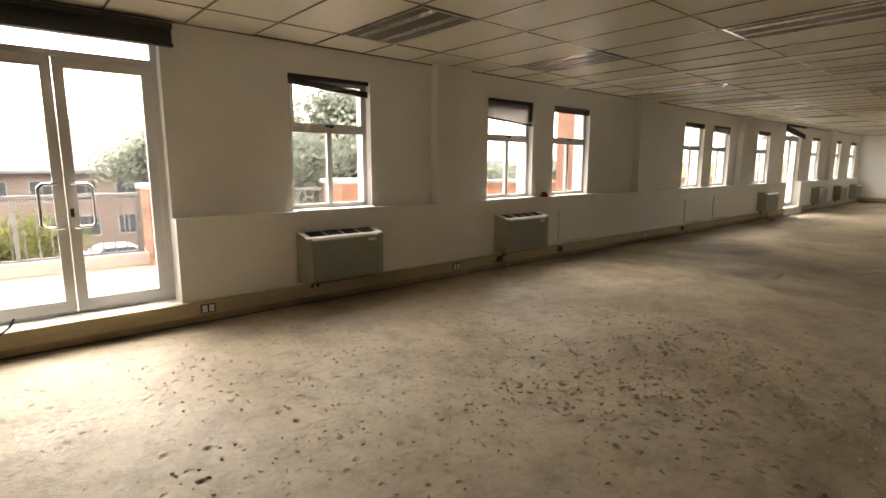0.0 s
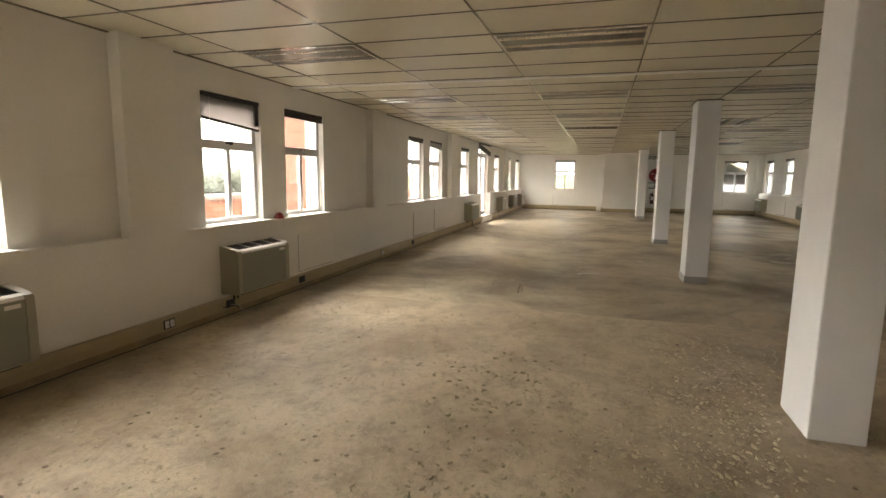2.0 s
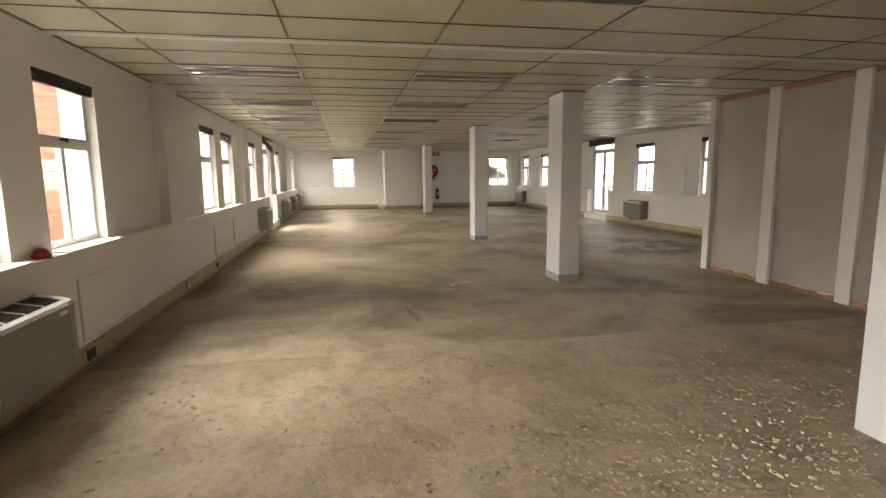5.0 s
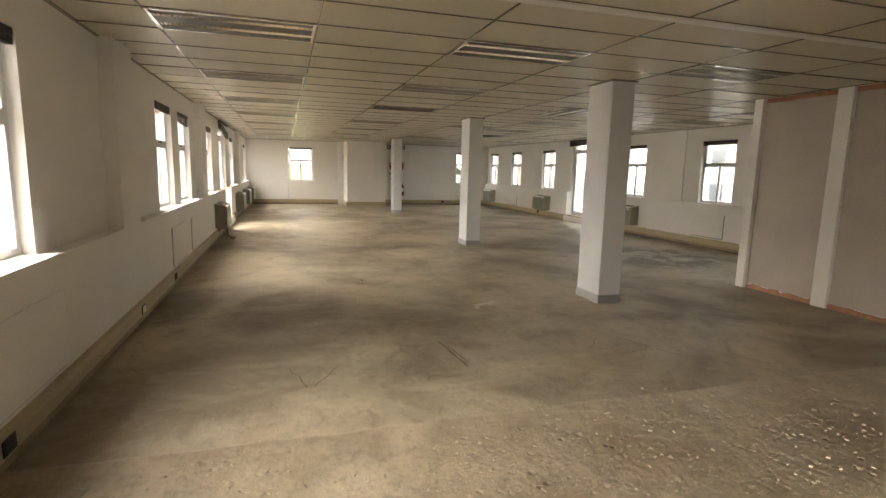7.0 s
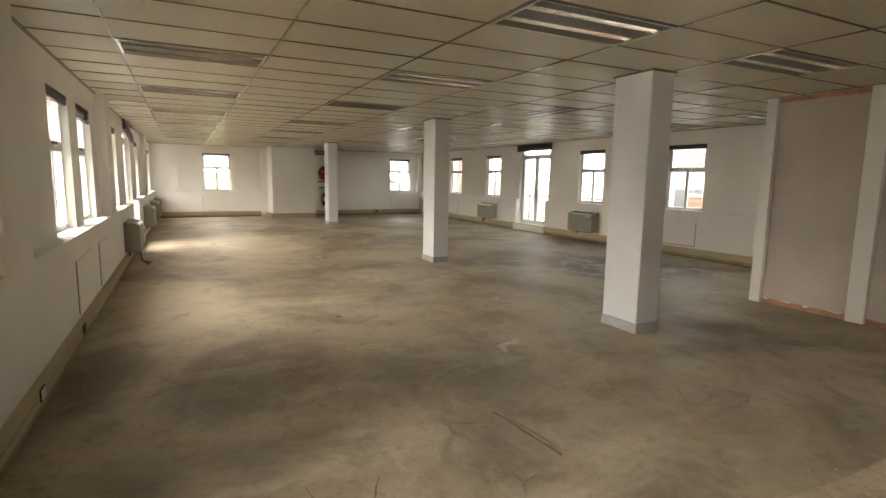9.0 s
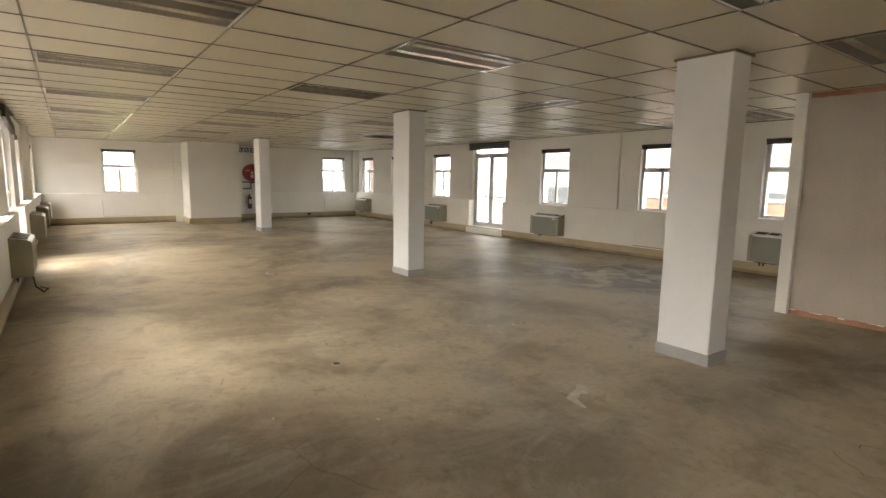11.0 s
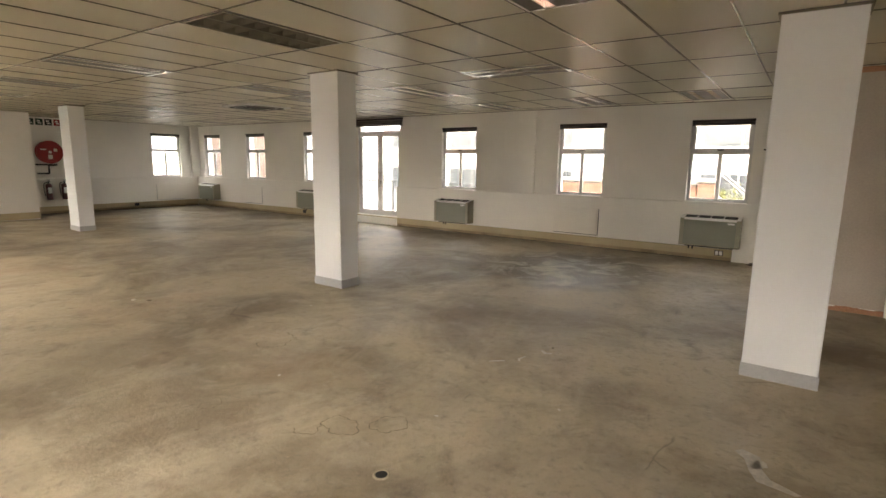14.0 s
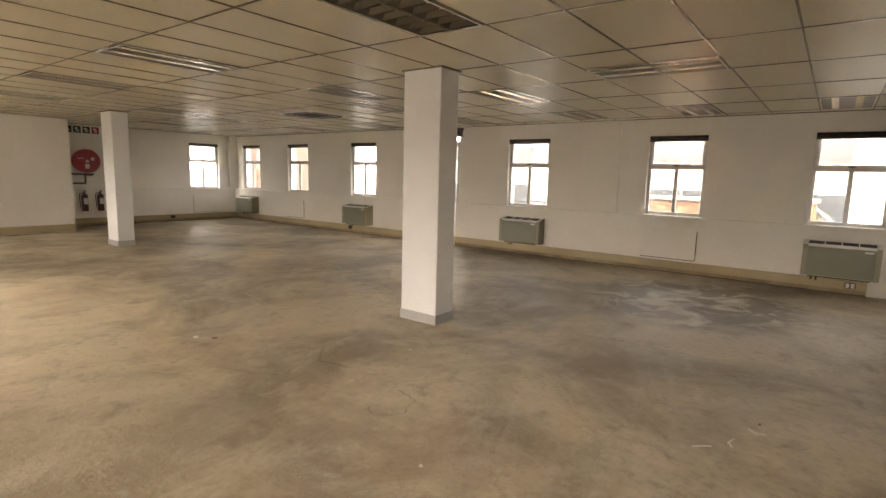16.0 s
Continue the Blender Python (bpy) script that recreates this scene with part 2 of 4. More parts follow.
PALE = mat("grey_facade", (0.23, 0.23, 0.225), 0.8, var=0.05, scale=0.5, bump=0.03)
WINDARK = mat("dark_glass", (0.05, 0.055, 0.06), 0.15, var=0.2, bump=0)
ASPHALT = mat("asphalt", (0.16, 0.155, 0.15), 0.9, var=0.2, scale=0.3, bump=0.1)
GRASS = mat("grass", (0.115, 0.115, 0.05), 0.95, var=0.3, scale=0.4, bump=0.2)
LEAF = mat("leaves", (0.19, 0.20, 0.155), 0.7, var=0.35, scale=3, bump=0)
LEAF2 = mat("yellow_leaves", (0.15, 0.15, 0.04), 0.7, var=0.35, scale=3, bump=0)
for _mat in (LEAF, LEAF2):
    _n, _l = _mat.node_tree.nodes, _mat.node_tree.links
    _t, _x = _n.new("ShaderNodeBsdfTranslucent"), _n.new("ShaderNodeMixShader")
    _x.inputs[0].default_value = 0.5
    _l.new(_n["Principled BSDF"].inputs["Base Color"].links[0].from_socket, _t.inputs["Color"])
    _l.new(_n["Principled BSDF"].outputs[0], _x.inputs[1])
    _l.new(_t.outputs[0], _x.inputs[2])
    _l.new(_x.outputs[0], _n["Material Output"].inputs["Surface"])
BARK = mat("bark", (0.22, 0.19, 0.16), 0.9, var=0.25, scale=6, bump=0.2)
CARPAINT = mat("car_paint", (0.02, 0.02, 0.022), 0.25, var=0.1, bump=0)
CARWHITE = mat("car_paint_white", (0.6, 0.6, 0.6), 0.25, var=0.05, bump=0)
SIGNGREEN = mat("sign_green", (0.02, 0.05, 0.03), 0.5, var=0.1, bump=0)
EXTINGUISHER = mat("extinguisher_dark_red", (0.10, 0.02, 0.018), 0.4, var=0.2, bump=0)


# ---- mesh helpers ----
def box(bm, x0, x1, y0, y1, z0, z1, bevel=0.0):
    v = [bm.verts.new((x, y, z)) for z in (z0, z1) for x, y in ((x0, y0), (x1, y0), (x1, y1), (x0, y1))]
    fs = [bm.faces.new([v[i] for i in q]) for q in ((3, 2, 1, 0), (4, 5, 6, 7), (0, 1, 5, 4), (1, 2, 6, 5), (2, 3, 7, 6), (3, 0, 4, 7))]
    if bevel:
        es = list({e for f in fs for e in f.edges})
        bmesh.ops.bevel(bm, geom=es, offset=bevel, segments=2, affect="EDGES", profile=0.5)


def rod(bm, a, b, r, n=10):
    a, b = Vector(a), Vector(b)
    q = (b - a).to_track_quat("Z", "Y").to_matrix().to_4x4()
    bmesh.ops.create_cone(bm, cap_ends=True, segments=n, radius1=r, radius2=r, depth=(b - a).length, matrix=Matrix.Translation((a + b) / 2) @ q)


def boxes(*bs, bevel=0.0):
    bm = bmesh.new()
    for b in bs:
        box(bm, *b, bevel=bevel)
    return bm


def part(name, bm, material, parent=None, label=""):
    me = bpy.data.meshes.new(name)
    bmesh.ops.recalc_face_normals(bm, faces=bm.faces)
    bm.to_mesh(me)
    bm.free()
    me.materials.append(material)
    ob = new(name, me)
    ob.parent = parent
    return tagged(ob, label)


def empty(name, label, category, group="", kind=""):
    return tagged(new(name), label, category, group, kind)


def wall_mesh(us, zs, ds, solid):
    """A solid in u (along), d (outwards) and z, cut by the given planes; solid(u, d, z) says which cells are full."""
    bm = bmesh.new()
    us, zs, ds = sorted(set(us)), sorted(set(zs)), sorted(set(ds))
    mid = lambda a, i: (a[i] + a[i + 1]) / 2 if 0 <= i < len(a) - 1 else None
    full = lambda i, j, k: None not in (mid(us, i), mid(ds, j), mid(zs, k)) and solid(mid(us, i), mid(ds, j), mid(zs, k))
    vs = {}

    def at(*ijk):
        if ijk not in vs:
            vs[ijk] = bm.verts.new((us[ijk[0]], ds[ijk[1]], zs[ijk[2]]))
        return vs[ijk]

    for i in range(len(us) - 1):
        for j in range(len(ds) - 1):
            for k in range(len(zs) - 1):
                if not full(i, j, k):
                    continue
                for n, q in (((-1, 0, 0), ((0, 0, 0), (0, 0, 1), (0, 1, 1), (0, 1, 0))), ((1, 0, 0), ((1, 0, 0), (1, 1, 0), (1, 1, 1), (1, 0, 1))),
                             ((0, -1, 0), ((0, 0, 0), (1, 0, 0), (1, 0, 1), (0, 0, 1))), ((0, 1, 0), ((0, 1, 0), (0, 1, 1), (1, 1, 1), (1, 1, 0))),
                             ((0, 0, -1), ((0, 0, 0), (0, 1, 0), (1, 1, 0), (1, 0, 0))), ((0, 0, 1), ((0, 0, 1), (1, 0, 1), (1, 1, 1), (0, 1, 1)))):
                    if not full(i + n[0], j + n[1], k + n[2]):
                        bm.faces.new([at(i + a, j + b, k + c) for a, b, c in q])
    return bm


def inside(u, spans):
    return any(a < u < b for a, b in spans)


def window_wall(name, label, m, u0, u1, wins, doors, pils):
    us = [u0, u1] + [v for s in wins + doors + pils for v in s]
    zs = [-0.35, 0.0, SILL, HEAD, DOOR_Z[0], DOOR_Z[1], CEIL + 0.35]

    def solid(u, d, z):
        if inside(u, doors) and DOOR_Z[0] < z < DOOR_Z[1]:
            return False
        if inside(u, wins) and SILL < z < HEAD:
            return False
        return d > 0 or z < SILL or inside(u, pils)

    bm = wall_mesh(us, zs, [-DADO, 0, THICK], solid)
    ob = part(name, bm, WALL)
    ob.matrix_world = m
    return tagged(ob, label, "wall", kind="structure")


# u, d, z to the world: left wall (d to +y), right wall (d to -y), far wall (d to +x)
M_L = Matrix.Translation((0, YL, 0))
M_R = Matrix(((1, 0, 0, 0), (0, -1, 0, YR), (0, 0, 1, 0), (0, 0, 0, 1)))
M_F = Matrix(((0, 1, 0, X1), (1, 0, 0, 0), (0, 0, 1, 0), (0, 0, 0, 1)))

window_wall("wall_north", "white painted wall with deep window ledge and pilasters", M_L, X0, X1 + THICK, WIN_L, DOOR_L, PIL_L)
window_wall("wall_south", "white painted wall with deep window ledge", M_R, X0, X1 + THICK, WIN_R, DOOR_R, PIL_R)
window_wall("wall_east", "white painted end wall with two windows", M_F, YR - THICK, YL + THICK, WIN_F, [], [(1.36, 1.60), (YR, -5.02)])
p = part("wall_pilaster", boxes((13.88, 14.6, YR - 0.01, YR + 0.03, SILL, CEIL)), WALL)
tagged(p, "shallow white pilaster on the window wall", "pilaster", kind="structure")
# unseen wall, added to close off the room behind the camera
part("wall_west", boxes((X0 - 0.2, X0, YR - THICK, YL + THICK, -0.35, CEIL + 0.35)), WALL)
tagged(bpy.data.objects["wall_west"], "unseen plain white wall added to close the room", "wall", kind="structure")

def wall_pose(side, u, z=0.0):
    """Local x along the wall, local +y outwards from the upper wall's inner face."""
    return {"L": pose(u, YL, z), "R": pose(u, YR, z, 0, 0, 180), "F": pose(X1, u, z, 0, 0, -90)}[side]


# floor: flat slabs, and a stretch of broken screed with pits and ridges
ROUGH = (-0.6, 6.64, -0.5, 5.14)


def value_noise(x, y, cell, seed):
    rs = np.random.RandomState(seed)
    g = rs.uniform(-1, 1, (260, 260))
    u, v = (x - ROUGH[0]) / cell + 1, (y - ROUGH[2]) / cell + 1
    i, j = np.floor(u).astype(int), np.floor(v).astype(int)
    fu, fv = u - i, v - j
    fu, fv = fu * fu * (3 - 2 * fu), fv * fv * (3 - 2 * fv)
    i, j = i % 259, j % 259
    return (g[i, j] * (1 - fu) + g[i + 1, j] * fu) * (1 - fv) + (g[i, j + 1] * (1 - fu) + g[i + 1, j + 1] * fu) * fv


def rough_floor():
    x0, x1, y0, y1 = ROUGH
    nx, ny = int((x1 - x0) / 0.0095), int((y1 - y0) / 0.0095)
    gx, gy = np.linspace(x0, x1, nx), np.linspace(y0, y1, ny)
    x, y = np.meshgrid(gx, gy, indexing="ij")
    h = 0.0016 * value_noise(x, y, 0.35, 1) + 0.0014 * value_noise(x, y, 0.11, 2) + 0.0011 * value_noise(x, y, 0.045, 3)
    patch = np.clip(0.45 + 0.9 * value_noise(x, y, 0.6, 4), 0.15, 1.0)
    h += patch * 0.0018 * value_noise(x, y, 0.022, 5)
    rs = np.random.RandomState(7)
    for k in range(2600):
        px, py = rs.uniform(x0 + 0.1, x1 - 0.1), rs.uniform(y0 + 0.1, y1 - 0.35)
        i, j = int((px - x0) / (x1 - x0) * (nx - 1)), int((py - y0) / (y1 - y0) * (ny - 1))
        if rs.rand() > patch[i, j]:
            continue
        r = 0.009 + 0.016 * rs.rand() ** 3
        deep = r * rs.uniform(0.35, 0.8) * (1 if rs.rand() < 0.6 else -0.5)
        n = int(r * 2.2 / 0.0095) + 2
        a, b, c, d = max(i - n, 1), min(i + n, nx - 2), max(j - n, 1), min(j + n, ny - 2)
        ang, st = rs.uniform(0, 3.14), rs.uniform(0.9, 1.8)
        dx, dy = x[a:b, c:d] - px, y[a:b, c:d] - py
        u, v = dx * math.cos(ang) + dy * math.sin(ang), (dy * math.cos(ang) - dx * math.sin(ang)) * st
        w = np.clip(1.25 - np.sqrt(u * u + v * v) / r, 0, 1)
        h[a:b, c:d] -= deep * w * w * (3 - 2 * w)
    edge = np.minimum(np.minimum(x - x0, x1 - x), np.minimum(y - y0, y1 - y))
    h = (h - 0.0005) * np.clip(edge / 0.15, 0, 1)
    verts = np.stack([x, y, h], -1).reshape(-1, 3)
    idx = np.arange(nx * ny).reshape(nx, ny)
    quads = np.stack([idx[:-1, :-1], idx[1:, :-1], idx[1:, 1:], idx[:-1, 1:]], -1).reshape(-1, 4)
    flat = [(X0, x0, YR, YL), (x1, X1, YR, YL), (x0, x1, YR, y0), (x0, x1, y1, YL)]
    extra, more = [], []
    for a, b, c, d in flat:
        k = len(verts) + len(extra)
        extra += [(a, c, 0), (b, c, 0), (b, d, 0), (a, d, 0)]
        more.append((k, k + 1, k + 2, k + 3))
    k = len(verts) + len(extra)
    extra += [(X0, YR, -0.3), (X1, YR, -0.3), (X1, YL, -0.3), (X0, YL, -0.3)]
    more.append((k + 3, k + 2, k + 1, k))
    me = bpy.data.meshes.new("floor")
    me.from_pydata(verts.tolist() + extra, [], quads.tolist() + more)
    me.materials.append(SCREED)
    me.polygons.foreach_set("use_smooth", [True] * len(quads) + [False] * len(more))
    return me


tagged(new("floor", rough_floor()), "bare dusty grey-brown concrete screed floor", "floor", kind="structure")

# ---- ceiling: tiles in a bar grid, in one mesh ----
PITCH, LONG = 0.605, 1.21
XS = sorted([6.78 - PITCH * k for k in range(1, 16)] + [6.78, 6.86] + [7.335 + PITCH * k for k in range(0, 32)])
XS = [X0] + [x for x in XS if X0 + 0.05 < x < X1 - 0.05] + [X1]
YS = [YR] + [4.73 - LONG * k for k in range(8, -1, -1)] + [YL]
FIX_Y = {1: (3.52, 4.73), 2: (1.10, 2.31), 3: (-1.32, -0.11), 4: (-2.53, -1.32), 5: (-4.95, -3.74)}
FIXTURES = [(x, 1) for x in (2.545, 4.965, 7.94, 10.36, 12.78, 15.2, 17.62, 20.04, 22.46)]
FIXTURES += [(x, 2) for x in (4.965, 7.94, 10.36, 12.78, 15.805, 18.225, 20.645, 23.065)]
FIXTURES += [(7.94, 3), (15.805, 3), (20.645, 3), (13.99, 4), (16.41, 4), (21.25, 4), (23.67, 4)]
FIXTURES += [(x, 5) for x in (10.36, 12.175, 13.99, 16.41, 18.83, 21.25, 23.67)]
TURNED = (11.57, 12.78, -1.32, -0.715)
CASSETTE = (18.58, -2.05, 0.48)


def lamp_cell(x, y):
    for fx, r in FIXTURES:
        if fx - 0.01 < x < fx + PITCH + 0.01 and FIX_Y[r][0] < y < FIX_Y[r][1]:
            return True
    return TURNED[0] < x < TURNED[1] and TURNED[2] < y < TURNED[3]


def ceiling_mesh():
    verts, faces, mats = [], [], []

    def quad(pts, m):
        i = len(verts)
        verts.extend(pts)
        faces.append((i, i + 1, i + 2, i + 3))
        mats.append(m)

    def slab(x0, x1, y0, y1, z0, z1, m, tilt=0.0):
        lo = [(x0, y0, z0 + tilt), (x0, y1, z0 - tilt), (x1, y1, z0), (x1, y0, z0)]
        hi = [(x, y, z1) for x, y, _ in lo]
        quad(lo, m)
        for a in range(4):
            c = (a + 1) % 4
            quad([lo[a], hi[a], hi[c], lo[c]], m)

    rng = random.Random(4)
    for i in range(len(XS) - 1):
        for j in range(len(YS) - 1):
            x0, x1, y0, y1 = XS[i], XS[i + 1], YS[j], YS[j + 1]
            halves = [(y0, y1)]
            if TURNED[0] < (x0 + x1) / 2 < TURNED[1] and y0 < -0.7 < y1:
                halves = [(y0, -0.715), (-0.715, y1)]
            for a, b in halves:
                if not lamp_cell((x0 + x1) / 2, (a + b) / 2) and x1 - x0 > 0.1:
                    g = 0.010
                    slab(x0 + g, x1 - g, a + g, b - g, CEIL + 0.006 + rng.uniform(-0.002, 0.002), CEIL + 0.03, 0, rng.uniform(-0.0035, 0.0035))
    w = 0.0065
    for x in XS[1:-1]:
        slab(x - w, x + w, YR, YL, CEIL, CEIL + 0.025, 1)
    for y in YS[1:-1]:
        for a, b in zip(XS, XS[1:]):
            slab(a + w, b - w, y - w, y + w, CEIL + 0.001, CEIL + 0.025, 1)
    slab(6.78, 6.86, YR, YL, CEIL - 0.014, CEIL + 0.02, 2)
    # dark edge bars draw the shadow line between ceiling and walls
    for x0, x1, y0, y1 in ((X0, X1, YL - 0.03, YL), (X0, X1, YR, YR + 0.03), (X1 - 0.03, X1, YR, YL)):
        slab(x0, x1, y0, y1, CEIL - 0.004, CEIL + 0.02, 1)
    slab(X0, X1, YR, YL, CEIL + 0.20, CEIL + 0.25, 2)
    me = bpy.data.meshes.new("ceiling")
    me.from_pydata(verts, [], faces)
    for m in (TILE, TBAR, WHITE):
        me.materials.append(m)
    me.polygons.foreach_set("material_index", mats)
    return me


tagged(new("ceiling", ceiling_mesh()), "suspended ceiling of off-white tiles in a dark grid", "ceiling", kind="structure")


def ceiling_light(deep=False):
    """Recessed louvre fitting, built along y, 0.6 by 1.2, hung from z = 0."""
    root = empty("ceiling_light", "unlit dark open-cell recessed ceiling light" if deep else "unlit recessed ceiling light with two mirror louvres", "ceiling light", "ceiling lights")
    a, b = 0.29, 0.592
    rng = random.Random(17)
    part("frame", boxes((-a, -a + 0.02, -b, b, -0.004, 0.06), (a - 0.02, a, -b, b, -0.004, 0.06), (-a + 0.02, a - 0.02, -b, -b + 0.02, -0.004, 0.06), (-a + 0.02, a - 0.02, b - 0.02, b, -0.004, 0.06)), LOUVRE, root)
    e = 0.022
    xs = [-a + e, -0.165, -0.085, 0.085, 0.165, a - e]
    if not deep:
        for k in (0, 2, 4):
            part("plate", boxes((xs[k], xs[k + 1], -b + e, b - e, 0.003, 0.012)), TRAY, root, "satin metal plate")
        rows, cells, wide = ((-0.125, 0.039), (0.125, 0.039)), 30, 0.05
    else:
        part("plate", boxes((-0.012, 0.012, -b + e, b - e, 0.004, 0.05)), TRAY, root, "satin metal divider")
        rows, cells, wide = ((-0.138, 0.125), (0.138, 0.125)), 9, 0.07
    for xc, hw in rows:
        bm = bmesh.new()
        for q in (-1, 1):
            prof = [(xc + q * hw, 0.003), (xc + q * hw * 0.55, 0.035), (xc + q * hw * 0.3, wide), (xc + q * hw, wide)]
            va = [bm.verts.new((x, -b + 0.022, z)) for x, z in prof]
            vb = [bm.verts.new((x, b - 0.022, z)) for x, z in prof]
            for i in range(4):
                bm.faces.new((va[i], vb[i], vb[(i + 1) % 4], va[(i + 1) % 4]))
        part("reflector", bm, LOUVRE if not deep else TRAY, root, "mirror-finish side reflectors")
        bm = bmesh.new()
        step = (2 * b - 0.08) / (cells - 1)
        for k in range(cells):
            y = -b + 0.04 + k * step
            t = step * 0.28
            for q0, q1 in ((-1, -0.5), (-0.5, 0), (0, 0.5), (0.5, 1)) if not deep else ((-1, 1),):
                j0, j1, j2 = (0.0, 0.0, 0.0) if deep else (rng.uniform(-0.004, 0.004), rng.uniform(-0.006, 0.006), rng.uniform(-0.004, 0.004))
                lo = [bm.verts.new((xc + q * hw, y + j0, 0.002)) for q in (q0, q1)]
                h0 = [bm.verts.new((xc + q * hw * 0.7 + j2, y - t + j1, 0.034)) for q in (q0, q1)]
                h1 = [bm.verts.new((xc + q * hw * 0.7 - j2, y + t + j0, 0.034)) for q in (q0, q1)]
                bm.faces.new((lo[0], lo[1], h0[1], h0[0]))
                bm.faces.new((lo[1], lo[0], h1[0], h1[1]))
                bm.faces.new((h0[0], h0[1], h1[1], h1[0]))
        part("louvre", bm, TRAY if deep else LOUVRE, root, "mirror-finish louvre blades")
        bm = bmesh.new()
        rod(bm, (xc, -b + 0.03, wide - 0.006), (xc, b - 0.03, wide - 0.006), 0.007)
        part("tube", bm, GREY if deep else WHITE, root, "unlit fluorescent tube")
    return root


light = None
for x, r in FIXTURES:
    y0, y1 = FIX_Y[r]
    m = pose(x + PITCH / 2, (y0 + y1) / 2, CEIL)
    if (x, r) == (12.78, 2):
        ceiling_light(True).matrix_basis = m
    elif light is None:
        light = ceiling_light()
        light.matrix_basis = m
    else:
        copy_thing(light, m)
copy_thing(light, pose((TURNED[0] + TURNED[1]) / 2, (TURNED[2] + TURNED[3]) / 2, CEIL, 0, 0, 90))


def ceiling_cassette(x, y, h):
    root = empty("ceiling_cassette", "white ceiling air-conditioning cassette with dark outlet slots", "air conditioner")
    part("panel", boxes((-h, h, -h, h, -0.03, 0.02), bevel=0.012), WHITE, root)
    part("intake_grille", boxes(*[(-0.27, 0.27, -0.26 + k * 0.052, -0.235 + k * 0.052, -0.036, -0.028) for k in range(11)]), GRILLE, root, "dark slatted intake")
    for k in range(4):
        ob = part("outlet_slot", boxes((-0.33, 0.33, 0.34, 0.43, -0.036, -0.026)), GRILLE, root, "dark outlet slot")
        ob.matrix_basis = pose(0, 0, 0, 0, 0, 90 * k)
    root.matrix_basis = pose(x, y, CEIL)


ceiling_cassette(*CASSETTE)

# ---- partition core, riser, columns ----
CORE_X, CORE_Y = 9.54, -2.61
c = part("wall_core", boxes((1.5, CORE_X, YR, CORE_Y, 0, CEIL)), WALL)
tagged(c, "white painted end of a stripped partition", "wall", kind="structure")
STRIPS = [(9.41, 9.545), (8.22, 8.41), (7.02, 7.21), (5.82, 6.01), (4.62, 4.81), (3.42, 3.61), (2.22, 2.41)]
for i, (a, b) in enumerate(STRIPS):
    p = part("trim_strip", boxes((a, b, CORE_Y - 0.01, CORE_Y + (0.07 if i else 0.085), 0, CEIL), bevel=0.006), WALL)
    tagged(p, "white painted upright strip on bare plaster", "wall strip", "partition strips", "structure")
    if i + 1 < len(STRIPS):
        c0, c1 = STRIPS[i + 1][1], a
        p = part("wall_panel", boxes((c0, c1, CORE_Y, CORE_Y + 0.012, 0.06, CEIL - 0.05)), PLASTER)
        tagged(p, "bare pinkish-grey plaster panel", "wall panel", "plaster panels", "structure")
        bm = bmesh.new()
        rng = random.Random(i)
        n = 14
        for k in range(n):
            u0, u1 = c0 + (c1 - c0) * k / n, c0 + (c1 - c0) * (k + 1) / n
            box(bm, u0, u1, CORE_Y, CORE_Y + 0.02 + rng.uniform(0, 0.012), 0, 0.05 + rng.uniform(-0.012, 0.012))
            box(bm, u0, u1, CORE_Y, CORE_Y + 0.016 + rng.uniform(0, 0.004), CEIL - 0.055 + rng.uniform(-0.01, 0.0), CEIL)
        tagged(part("trim_raw_edge", bm, TERRACOTTA), "ragged reddish raw edge where trim was stripped", "trim", "raw edges", "structure")

c = part("wall_riser", boxes((25.25, X1 - DADO, -0.22, 1.36, 0, CEIL)), WALL)
tagged(c, "white boxed-out riser at the end wall", "wall", kind="structure")

for x, skirt, dy in ((4.372, 0, 0), (9.255, 1, 0), (14.143, 1, 0), (22.22, 1, -0.06)):
    c = part("column", boxes((x - 0.243, x + 0.243, dy - 0.155, dy + 0.15, 0, CEIL), bevel=0.010), COLUMN)
    tagged(c, "flat rectangular white painted concrete column", "column", "columns", "structure")
    if skirt:
        o = 0.008
        s = part("skirting", boxes((x - 0.243 - o, x + 0.243 + o, dy - 0.155 - o, dy + 0.15 + o, 0, 0.105), bevel=0.004), GREY, c, "grey skirting round the foot")
    # dark trim stands in for the shadow line where the column meets the ceiling
    part("shadow_trim", boxes((x - 0.262, x + 0.262, dy - 0.174, dy + 0.169, CEIL - 0.012, CEIL + 0.01)), TBAR, c, "dark metal edge trim drawing the shadow line at the ceiling")

# ---- windows ----
FD = (0.075, 0.125)   # the frames stand this deep in the wall


